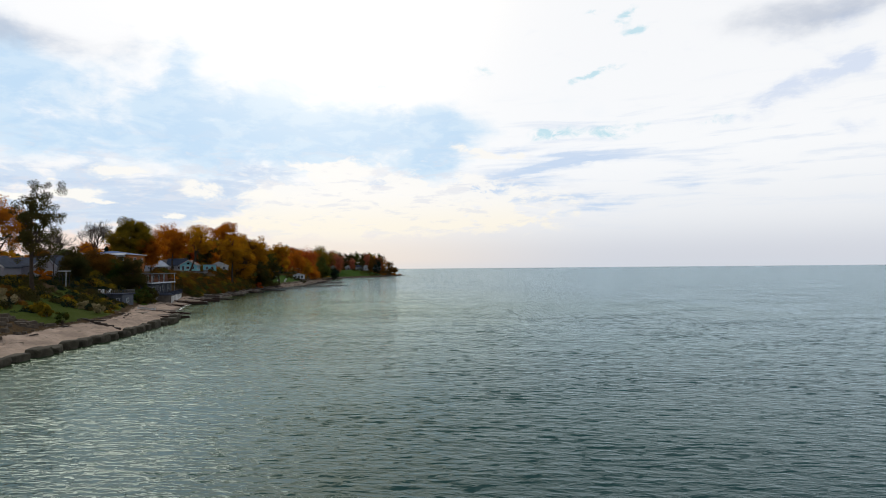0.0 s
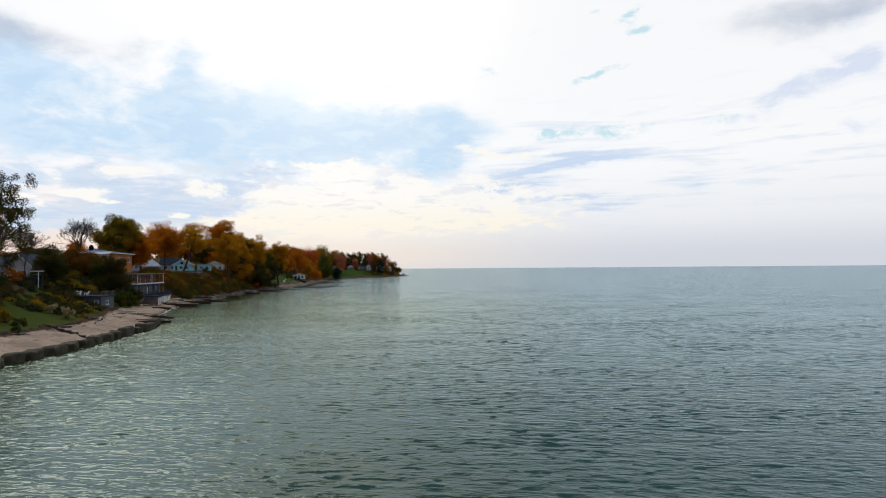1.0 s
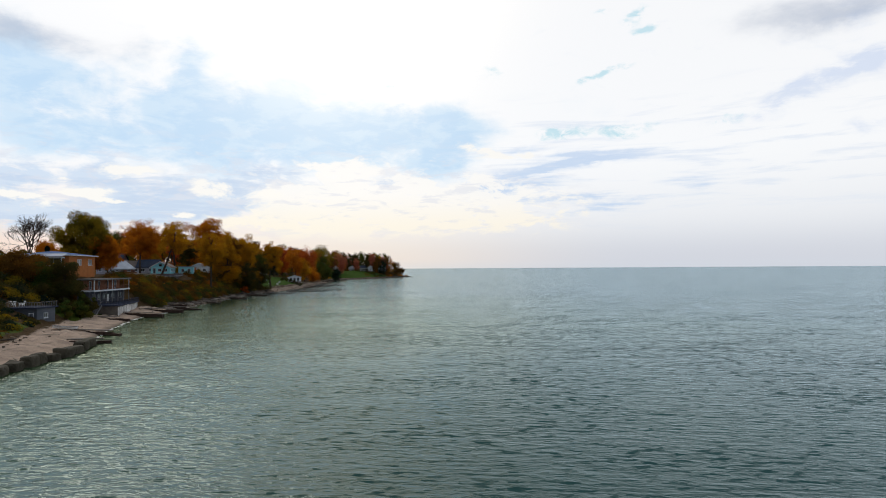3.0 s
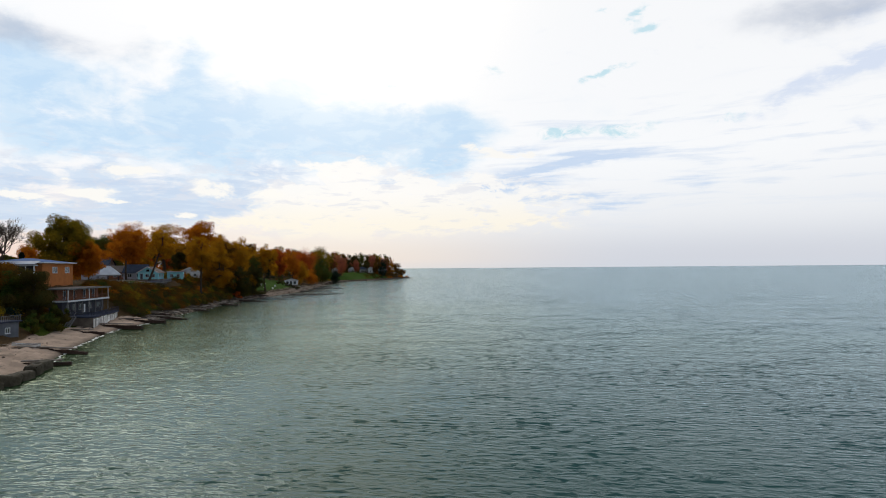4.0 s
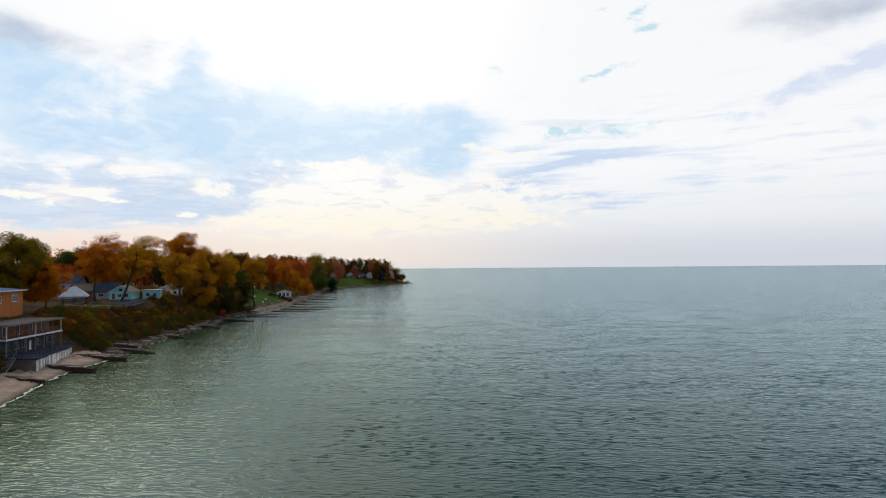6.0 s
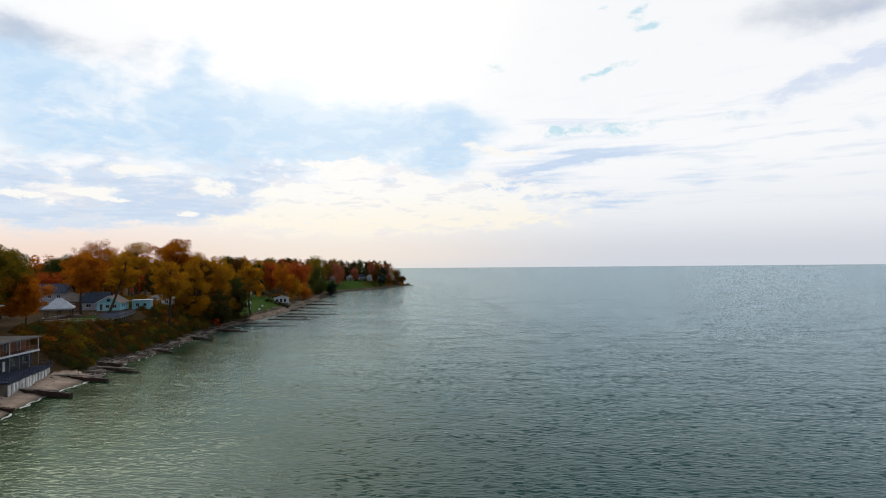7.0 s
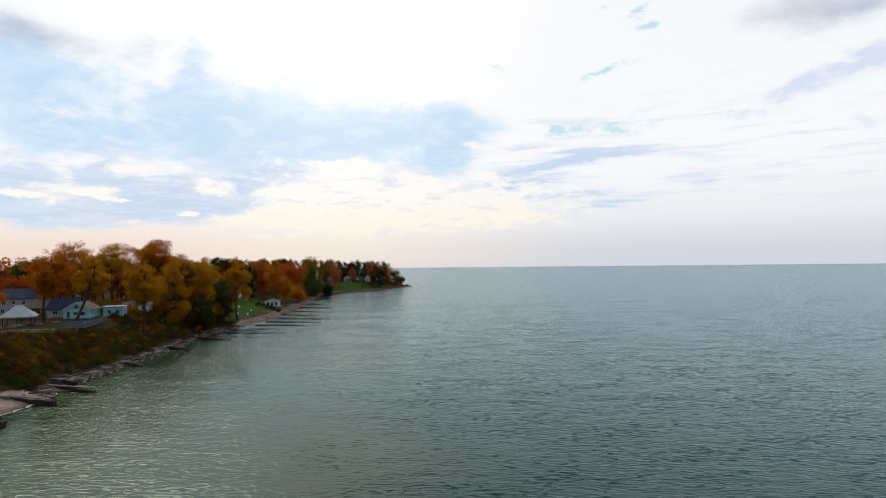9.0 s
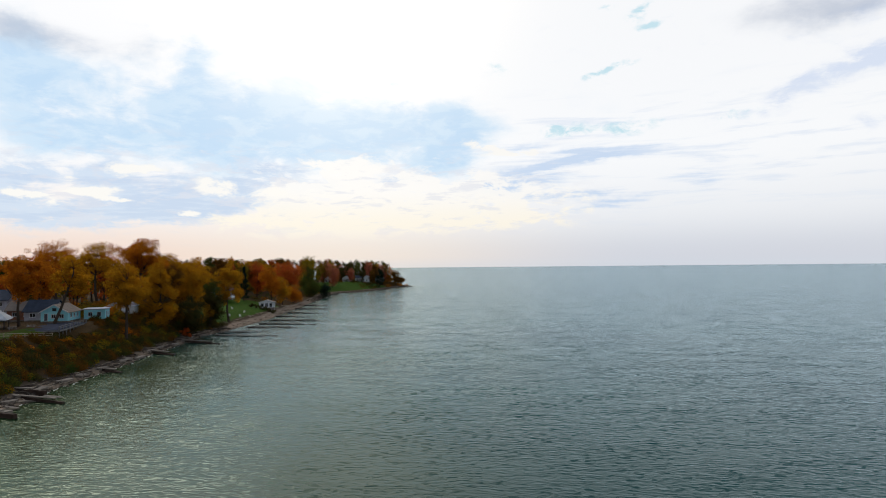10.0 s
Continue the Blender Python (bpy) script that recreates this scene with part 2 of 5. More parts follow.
M = {}
M["leaf_olive"] = leaves("leaf_olive", (0.19, 0.14, 0.012), (0.33, 0.20, 0.014), (0.09, 0.09, 0.014), 0.45)
M["leaf_green"] = leaves("leaf_green", (0.035, 0.065, 0.018), (0.06, 0.09, 0.018), (0.11, 0.085, 0.015), 0.4)
M["leaf_dark"] = leaves("leaf_dark", (0.032, 0.038, 0.014), (0.055, 0.055, 0.016), (0.085, 0.06, 0.018))
M["leaf_orange"] = leaves("leaf_orange", (0.44, 0.125, 0.008), (0.54, 0.20, 0.012), (0.30, 0.10, 0.012), 0.55)
M["leaf_gold"] = leaves("leaf_gold", (0.45, 0.20, 0.010), (0.55, 0.27, 0.014), (0.28, 0.145, 0.013), 0.55)
M["leaf_red"] = leaves("leaf_red", (0.46, 0.075, 0.02), (0.52, 0.15, 0.02), (0.28, 0.07, 0.02), 0.55)
# far red leaves, made paler and pinker in colour to stand for haze
M["leaf_hazy_red"] = leaves("leaf_hazy_red", (0.38, 0.10, 0.065), (0.44, 0.16, 0.07), (0.26, 0.10, 0.065), 0.5)
M["leaf_brown"] = leaves("leaf_brown", (0.13, 0.054, 0.011), (0.20, 0.088, 0.013), (0.075, 0.046, 0.012), 0.4)
M["leaf_pine"] = leaves("leaf_pine", (0.012, 0.024, 0.016), (0.02, 0.035, 0.02), (0.014, 0.025, 0.018), 0.1)
M["leaf_pale"] = leaves("leaf_pale", (0.30, 0.25, 0.14), (0.40, 0.33, 0.20), (0.20, 0.17, 0.07))
M["bark"] = surface("bark", (0.06, 0.045, 0.035), (0.03, 0.024, 0.02), 0.95, fine=6, relief=0.6)
M["stone"] = surface("stone", (0.10, 0.08, 0.062), (0.04, 0.033, 0.027), 0.9, scale=0.9, fine=5, relief=0.7, depth=0.08)
M["wet_stone"] = surface("wet_stone", (0.068, 0.060, 0.045), (0.026, 0.025, 0.018), 0.85, scale=0.9, fine=5, relief=0.7, depth=0.08)
M["concrete"] = surface("concrete", (0.20, 0.175, 0.155), (0.09, 0.078, 0.07), 0.9, scale=0.5, fine=4, relief=0.4)
M["wet_timber"] = surface("wet_timber", (0.05, 0.038, 0.032), (0.022, 0.018, 0.016), 0.7, scale=0.8, fine=8, relief=0.5)
M["rust"] = surface("rust", (0.055, 0.034, 0.028), (0.025, 0.018, 0.016), 0.85, scale=0.7, fine=6, relief=0.4)
M["grey_timber"] = surface("grey_timber", (0.19, 0.19, 0.20), (0.11, 0.11, 0.115), 0.85, scale=0.8, fine=9)
M["brick"] = surface("brick", (0.40, 0.145, 0.045), (0.27, 0.10, 0.034), 0.85, scale=0.7, fine=7, dirt=0.3)
M["brown_panel"] = surface("brown_panel", (0.22, 0.10, 0.065), (0.12, 0.06, 0.045), 0.8, scale=0.6)
M["white_paint"] = surface("white_paint", (0.58, 0.62, 0.68), (0.38, 0.41, 0.46), 0.6, scale=0.6, dirt=0.25, relief=0.1)
m, n, b, _ = material("stained_white")
co = n.add("ShaderNodeTexCoord").outputs["Object"]
runs = n.step(n.noise(n.stretch(co, (1.6, 1.6, 0.22)), 1.0, 5.0, 0.6), 0.42, 0.58)
patches = n.step(n.noise(co, 0.5, 5.0, 0.6), 0.40, 0.62)
col = n.mix(n.math("MULTIPLY", runs, 0.6), (0.84, 0.85, 0.86), (0.10, 0.10, 0.11))
n.put(b.inputs["Base Color"], n.mix(n.math("MULTIPLY", patches, 0.45), col, (0.16, 0.15, 0.14)))
b.inputs["Roughness"].default_value = 0.9
n.put(b.inputs["Normal"], n.bump(n.noise(co, 6.0, 4.0), 0.4, 0.05))
M["stained_white"] = m
M["teal_paint"] = surface("teal_paint", (0.26, 0.62, 0.74), (0.19, 0.50, 0.62), 0.6, scale=0.7, dirt=0.25, relief=0.1)
M["grey_paint"] = surface("grey_paint", (0.095, 0.11, 0.14), (0.05, 0.06, 0.08), 0.75, scale=0.6)
M["pale_siding"] = surface("pale_siding", (0.36, 0.37, 0.44), (0.25, 0.26, 0.32), 0.7, scale=0.6, dirt=0.25)
M["dark_boards"] = surface("dark_boards", (0.05, 0.056, 0.075), (0.028, 0.03, 0.04), 0.8, scale=0.6)
M["slate"] = surface("slate", (0.036, 0.048, 0.076), (0.022, 0.029, 0.045), 0.8, spec=0.05, scale=0.8, fine=5)
M["brown_roof"] = surface("brown_roof", (0.15, 0.125, 0.11), (0.09, 0.075, 0.068), 0.85, scale=0.8, fine=5)
M["blue_metal"] = surface("blue_metal", (0.065, 0.115, 0.25), (0.045, 0.08, 0.17), 0.7, 0.0, scale=0.4, spec=0.02, relief=0.08)
M["silver_metal"] = surface("silver_metal", (0.29, 0.33, 0.41), (0.19, 0.22, 0.28), 0.6, 0.0, scale=0.5, spec=0.15, relief=0.08)
M["pale_metal"] = surface("pale_metal", (0.52, 0.57, 0.64), (0.38, 0.42, 0.48), 0.6, 0.0, scale=0.5, spec=0.15, relief=0.08)
M["felt"] = surface("felt", (0.085, 0.075, 0.075), (0.05, 0.045, 0.045), 0.9, scale=0.4, fine=6)
M["plank_blue"] = surface("plank_blue", (0.045, 0.054, 0.085), (0.026, 0.031, 0.05), 0.9, scale=0.6, spec=0.03)
M["dark_trim"] = surface("dark_trim", (0.035, 0.035, 0.04), (0.02, 0.02, 0.022), 0.6)
M["plastic_white"] = surface("plastic_white", (0.75, 0.76, 0.77), (0.6, 0.6, 0.6), 0.45, dirt=0.2, relief=0.05)
M["foam"] = surface("foam", (0.56, 0.57, 0.55), (0.38, 0.40, 0.38), 0.5, relief=0.1)
M["driftwood"] = surface("driftwood", (0.34, 0.29, 0.23), (0.2, 0.165, 0.13), 0.9, scale=1.0, fine=8)

m, n, b, _ = material("glass")
b.inputs["Base Color"].default_value = (0.02, 0.025, 0.03, 1)
b.inputs["Roughness"].default_value = 0.06
b.inputs["Specular IOR Level"].default_value = 0.8
M["glass"] = m

# water: green-blue depth, a mirror of the sky broken by wind chop; the slope of the chop is taken from its height a hand's width apart
m, n, b, wout = material("water")
pos = n.add("ShaderNodeNewGeometry").outputs["Position"]
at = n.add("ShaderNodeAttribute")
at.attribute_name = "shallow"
far = n.noise(n.stretch(pos, (0.006, 0.018, 1)), 1.0, 4.0)
body = n.mix(n.step(far, 0.3, 0.7), (0.003, 0.030, 0.036), (0.008, 0.046, 0.048))
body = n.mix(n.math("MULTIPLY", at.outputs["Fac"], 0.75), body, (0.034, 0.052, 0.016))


def moved(dx, dy):
    s = n.add("ShaderNodeMapping")
    n.put(s.inputs["Vector"], pos)
    s.inputs["Location"].default_value = (dx, dy, 0)
    return s.outputs[0]


def chop_height(p):
    turned = n.add("ShaderNodeMapping")
    n.put(turned.inputs["Vector"], p)
    turned.inputs["Rotation"].default_value = (0, 0, radians(7))
    q = turned.outputs[0]
    a = n.noise(n.stretch(q, (0.80, 2.0, 1)), 1.0, 4.0, 0.56, 0.3)
    a = n.math("MULTIPLY", n.math("POWER", a, 2.0), 1.2)
    c = n.noise(n.stretch(q, (0.22, 0.50, 1)), 1.0, 3.0, 0.5, 0.3)
    return n.math("ADD", n.math("MULTIPLY", a, CHOP), n.math("MULTIPLY", c, SWELL))


CHOP, SWELL, HAND = 0.20, 0.24, 0.05
h0, hx, hy = chop_height(pos), chop_height(moved(HAND, 0)), chop_height(moved(0, HAND))
lee_dark = n.add("ShaderNodeAttribute")
lee_dark.attribute_name = "lee_dark"
calm = n.math("SUBTRACT", 1.0, n.math("MULTIPLY", lee_dark.outputs["Fac"], 0.45))
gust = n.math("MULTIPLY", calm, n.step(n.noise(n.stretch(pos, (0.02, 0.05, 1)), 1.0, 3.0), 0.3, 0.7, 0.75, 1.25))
# dark green put into the body colour, standing for the bluff trees' reflection
body = n.mix(n.math("MULTIPLY", lee_dark.outputs["Fac"], 0.85), body, (0.009, 0.024, 0.004))
sx = n.math("MULTIPLY", n.math("DIVIDE", n.math("SUBTRACT", h0, hx), HAND * 1.4), gust)
sy = n.math("MULTIPLY", n.math("DIVIDE", n.math("SUBTRACT", h0, hy), HAND), gust)
# the waves run ashore and lean south: steep fronts, gentle backs
sy = n.math("ADD", n.math("MINIMUM", sy, 0.0), n.math("MULTIPLY", n.math("MAXIMUM", sy, 0.0), 0.30))
turn = n.add("ShaderNodeMapping")
n.put(turn.inputs["Vector"], pos)
turn.inputs["Rotation"].default_value = (0, 0, radians(4))
crest = n.math("ADD", n.noise(n.stretch(turn.outputs[0], (0.62, 1.9, 1)), 1.0, 4.5, 0.60, 0.25), n.math("MULTIPLY", n.math("SUBTRACT", n.noise(n.stretch(pos, (0.07, 0.16, 1)), 1.0, 3.0), 0.5), 0.30))
front = n.math("MULTIPLY", n.step(crest, 0.535, 0.67), n.math("MULTIPLY", gust, n.math("SUBTRACT", 1.0, n.math("MULTIPLY", lee_dark.outputs["Fac"], 0.85))))
sy = n.math("SUBTRACT", n.math("SUBTRACT", sy, n.math("MULTIPLY", front, 0.46)), n.math("MULTIPLY", calm, 0.02))
nn = n.add("ShaderNodeVectorMath", operation="NORMALIZE")
n.put(nn.inputs[0], n.vec(sx, sy, 1.0))
fr, gl, df, mx = n.add("ShaderNodeFresnel"), n.add("ShaderNodeBsdfGlossy"), n.add("ShaderNodeBsdfDiffuse"), n.add("ShaderNodeMixShader")
fr.inputs["IOR"].default_value = 1.333
n.put(fr.inputs["Normal"], nn.outputs[0])
n.put(gl.inputs["Normal"], nn.outputs[0])
# near the shore the reflection's own colour is painted greener and dimmer
green_sheen = n.math("MINIMUM", n.math("ADD", lee_dark.outputs["Fac"], n.math("MULTIPLY", at.outputs["Fac"], 0.7)), 1.0)
n.put(gl.inputs["Color"], n.mix(green_sheen, (0.78, 0.93, 1.0), (0.64, 0.74, 0.56)))
gl.inputs["Roughness"].default_value = 0.07
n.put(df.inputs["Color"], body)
n.put(mx.inputs[0], fr.outputs[0])
n.put(mx.inputs[1], df.outputs[0])
n.put(mx.inputs[2], gl.outputs[0])
n.put(wout.inputs[0], mx.outputs[0])
n.t.nodes.remove(b)
M["water"] = m

# ground: sand and shingle, grass, leaf litter, laid by three weights of the mesh
m, n, b, _ = material("ground")
pos = n.add("ShaderNodeNewGeometry").outputs["Position"]
at = n.add("ShaderNodeAttribute")
at.attribute_name = "cover"
cov = n.add("ShaderNodeSeparateXYZ")
n.put(cov.inputs[0], at.outputs["Vector"])
n1, n2, n3 = n.noise(pos, 0.35, 5.0, 0.6), n.noise(pos, 2.5, 5.0, 0.65), n.noise(pos, 11.0, 3.0, 0.6)
sand = n.mix(n.step(n1, 0.3, 0.7), (0.42, 0.32, 0.25), (0.25, 0.19, 0.15))
sand = n.mix(n.step(n2, 0.55, 0.75), sand, (0.10, 0.078, 0.062))
grass = n.mix(n.step(n1, 0.35, 0.65), (0.018, 0.064, 0.003), (0.036, 0.070, 0.004))
up_shore = n.add("ShaderNodeSeparateXYZ")
n.put(up_shore.inputs[0], pos)
grass = n.mix(n.step(up_shore.outputs[1], 160.0, 320.0), (0.046, 0.062, 0.006), grass)  # the near lawn is tired and olive
grass = n.mix(n.step(n3, 0.5, 0.8), grass, (0.045, 0.055, 0.007))
grass = n.mix(n.math("MULTIPLY", n.step(n2, 0.42, 0.62), 0.55), grass, (0.034, 0.066, 0.006))
litter = n.mix(n.step(n2, 0.35, 0.65), (0.032, 0.022, 0.012), (0.07, 0.04, 0.014))
edge = n.math("MULTIPLY", n.math("SUBTRACT", n2, 0.5), 0.7)
col = n.mix(n.step(n.math("ADD", cov.outputs[0], edge), 0.4, 0.6), litter, sand)
col = n.mix(n.step(n.math("ADD", cov.outputs[1], edge), 0.4, 0.6), col, grass)
wet_dark = n.step(cov.outputs[2], 0.0, 1.0)
col = n.mix(n.math("MULTIPLY", wet_dark, 0.8), col, (0.07, 0.058, 0.046))
n.put(b.inputs["Base Color"], col)
b.inputs["Roughness"].default_value = 0.95
b.inputs["Specular IOR Level"].default_value = 0.05
n.put(b.inputs["Normal"], n.bump(n.math("ADD", n3, n.math("MULTIPLY", n2, 2.0)), 0.6, 0.12))
M["ground"] = m


# ---- building helpers ----
class Geo:
    """Gathers boxes, tubes and plates for one mesh."""

    def __init__(self):
        self.v, self.f = [], []

    def add(self, verts, faces):
        k = len(self.v)
        self.v += [tuple(p) for p in verts]
        self.f += [tuple(i + k for i in q) for q in faces]
        return self

    def box(self, x0, x1, y0, y1, z0, z1):
        p = [(x, y, z) for z in (z0, z1) for y in (y0, y1) for x in (x0, x1)]
        return self.add(p, [(0, 2, 3, 1), (4, 5, 7, 6), (0, 1, 5, 4), (2, 6, 7, 3), (0, 4, 6, 2), (1, 3, 7, 5)])

    def bar(self, a, b, w, h):
        """A square bar from a to b, w wide and h high."""
        a, b = Vector(a), Vector(b)
        d = (b - a).normalized()
        s = d.cross(Vector((0, 0, 1)))
        s = (s if s.length > 0.05 else Vector((1, 0, 0))).normalized() * w / 2
        u = s.cross(d).normalized() * h / 2
        p = [q + i * s + j * u for q in (a, b) for j in (-1, 1) for i in (-1, 1)]
        return self.add(p, [(0, 2, 3, 1), (4, 5, 7, 6), (0, 1, 5, 4), (2, 6, 7, 3), (0, 4, 6, 2), (1, 3, 7, 5)])

    def tube(self, pts, radii, sides=6):
        k, rings = len(self.v), []
        for i, p in enumerate(pts):
            p = Vector(p)
            d = (Vector(pts[min(i + 1, len(pts) - 1)]) - Vector(pts[max(i - 1, 0)])).normalized()
            s = d.cross(Vector((0.3, 1, 0.1)))
            s = s.normalized() if s.length > 0.05 else Vector((1, 0, 0))
            u = s.cross(d)
            self.v += [tuple(p + radii[i] * (math.cos(t) * s + math.sin(t) * u)) for t in (2 * math.pi * j / sides for j in range(sides))]
        for i in range(len(pts) - 1):
            for j in range(sides):
                a, b = k + i * sides + j, k + i * sides + (j + 1) % sides
                self.f.append((a, b, b + sides, a + sides))
        self.f.append(tuple(k + (len(pts) - 1) * sides + j for j in range(sides)))
        return self

    def mesh(self, name, mat):
        me = bpy.data.meshes.new(name)
        me.from_pydata(self.v, [], self.f)
        me.materials.append(mat)
        bm = bmesh.new()
        bm.from_mesh(me)
        bmesh.ops.recalc_face_normals(bm, faces=bm.faces)
        bm.to_mesh(me)
        bm.free()
        return me


def part(name, geo, mat, parent=None, label=""):
    """Links one mesh, under its thing where one is given."""
    ob = new(name, geo.mesh(name, M[mat]) if isinstance(geo, Geo) else geo)
    if parent:
        ob.parent = parent
    return tagged(ob, label) if label else ob


def thing(name, m, label, category, group="", kind=""):
    ob = new(name)
    ob.matrix_world = m
    return tagged(ob, label, category, group, kind)


def quads(name, centres, sizes, mat, rng, out=None):
    """A mesh of many small loose leaf plates, turned at random, or mostly facing out from their sprays."""
    n = len(centres)
    a = rng.normal(size=(n, 3))
    a /= np.linalg.norm(a, axis=1)[:, None]
    c = rng.normal(size=(n, 3))
    if out is not None:
        face = out / (np.linalg.norm(out, axis=1)[:, None] + 1e-9) + 0.42 * rng.normal(size=(n, 3))
        face /= np.linalg.norm(face, axis=1)[:, None]
        a -= (a * face).sum(1)[:, None] * face
        a /= np.linalg.norm(a, axis=1)[:, None] + 1e-9
        c = np.cross(face, a)
    c -= (c * a).sum(1)[:, None] * a
    c /= np.linalg.norm(c, axis=1)[:, None] + 1e-9
    a, c = a * sizes[:, None] * 0.5, c * sizes[:, None] * 0.36
    v = np.stack([centres - a, centres + c, centres + a, centres - c], 1).reshape(-1, 3)
    me = bpy.data.meshes.new(name)
    me.vertices.add(4 * n)
    me.vertices.foreach_set("co", v.astype(np.float32).ravel())
    me.loops.add(4 * n)
    me.loops.foreach_set("vertex_index", np.arange(4 * n, dtype=np.int32))
    me.polygons.add(n)
    me.polygons.foreach_set("loop_start", np.arange(0, 4 * n, 4, dtype=np.int32))
    me.update(calc_edges=True)
    me.materials.append(mat)
    return me


# ---- the shore: its line, and the height of the land behind it ----
SHORE = [(-400, -60), (-60, -46), (40, -48), (67, -50.5), (91, -51.5), (118, -54.5), (126, -58), (134, -61), (150, -67.5), (170, -74.5), (182, -77), (200, -78.5),
         (218, -82.5), (240, -83.5), (265, -86.5), (286, -88), (306, -90.5), (330, -88), (374, -87), (433, -92), (487, -96), (560, -104), (605, -107),
         (624, -101), (646, -88), (692, -73), (748, -65), (772, -54), (782, -52), (792, -62), (850, -140), (1000, -300), (1500, -900), (6000, -5000)]
LAND = [  # y, beach width, its height, where the slope ends, height of the land above
    (-400, 9, 1.5, 44, 8), (60, 9, 1.5, 44, 8), (110, 9, 1.4, 44, 8), (130, 9, 1.3, 36, 8), (150, 9, 1.3, 25, 8.2), (175, 11, 1.3, 22, 9.4), (198, 7, 1.2, 19, 9.6),
    (210, 2.8, 0.9, 17, 9.4), (300, 2.8, 0.9, 18, 9.6), (322, 3, 1.0, 24, 9.2), (345, 4, 1.1, 42, 8.8), (400, 4.5, 1.1, 46, 8.8), (450, 4.5, 1.1, 40, 8.5),
    (560, 5, 1.1, 36, 8.5), (620, 6, 1.2, 36, 8.5), (690, 5, 1.2, 30, 8), (780, 4, 1.0, 26, 6), (900, 4, 1.0, 26, 7), (6000, 4, 1.0, 26, 8)]
SY, SX = [p[0] for p in SHORE], [p[1] for p in SHORE]


def shore(y):
    return np.interp(y, SY, SX)


def land(x, y):
    d = shore(y) - x
    b, zb, s, p = (np.interp(y, [r[0] for r in LAND], [r[i] for r in LAND]) for i in (1, 2, 3, 4))
    k = np.clip((d - b) / (s - b), 0, 1)
    lawn = np.interp(y, (325, 345, 430, 450), (0, 1, 1, 0))
    up = zb + (p - zb) * ((1 - lawn) * (0.55 * k + 0.45 * k * k * (3 - 2 * k)) + lawn * k ** 0.62)
    return np.where(d < 0, np.maximum(d * 0.16, -2.0), np.where(d < b, zb * np.clip(d / b, 0, 1) ** 0.8, up))


def ground_z(x, y):
    return float(land(np.array(float(x)), float(y)))


# ---- ground and water ----
def build_ground():
    ys = np.concatenate([np.arange(-400, 30, 30), np.arange(30, 480, 2.0), np.arange(480, 800, 4.0), np.geomspace(800, 6000, 30)])
    ds = np.concatenate([np.arange(-14, 0, 2.0), np.arange(0, 50, 1.0), np.geomspace(50, 5000, 40)])
    rng = np.random.default_rng(3)
    Y, D = np.meshgrid(ys, ds, indexing="ij")
    X = shore(Y) - D
    Z = land(X, Y)
    jig = rng.normal(size=Z.shape) * 0.12 * np.clip(D / 4, 0, 1) * (D < 60)
    Z = Z + jig + 0.25 * np.sin(X * 0.31 + Y * 0.17) * np.clip((D - 10) / 10, 0, 1)
    Z = np.where((D > 0) & (D < 14), Z + 0.15 * np.sin(Y * 0.7) * np.clip(D / 3, 0, 1), Z)
    nx, ny = len(ds), len(ys)
    v = np.stack([X, Y, Z], -1).reshape(-1, 3)
    i = (np.arange(ny - 1)[:, None] * nx + np.arange(nx - 1)[None]).ravel()
    f = np.stack([i, i + 1, i + nx + 1, i + nx], 1)
    me = bpy.data.meshes.new("ground")
    me.from_pydata(v.tolist(), [], f.tolist())
    me.materials.append(M["ground"])
    me.polygons.foreach_set("use_smooth", [True] * len(f))
    b = np.interp(Y, [r[0] for r in LAND], [r[1] for r in LAND])
    s = np.interp(Y, [r[0] for r in LAND], [r[3] for r in LAND])
    sand = np.clip((b + 2.0 - D) / 3.0, 0, 1)
    lawn = ((Y > 96) & (Y < 140) & (D > b + 2) & (D < 26)) | ((Y > 322) & (Y < 425) & (D > b + 2) & (D < 56)) | ((Y > 590) & (Y < 735) & (D > b + 2) & (D < 60))
    lawn = lawn | ((Y > 225) & (Y < 245) & (D > 16) & (D < 24)) | ((Y > 158) & (Y < 182) & (D > 8) & (D < 14))
    wet_dark = np.clip((1.8 - D) / 2.0, 0, 1)
    # dark shingle below the bluff; farther beaches darkened, partly for shade under trees
    wet_dark = np.maximum(wet_dark, 0.85 * ((Y > 203) & (Y < 326) & (D < 6)))
    wet_dark = np.maximum(wet_dark, np.interp(Y, (320, 345, 400, 470, 520), (0.0, 0.55, 0.65, 0.75, 0.8)) * (D < 7))
    cover = np.stack([sand, lawn * 1.0, wet_dark], -1).reshape(-1, 3)
    att = me.attributes.new("cover", "FLOAT_VECTOR", "POINT")
    att.data.foreach_set("vector", cover.astype(np.float32).ravel())
    tagged(new("ground", me), "sandy beach, mown grass and leaf litter on a low lake bluff", "ground", kind="structure")


build_ground()


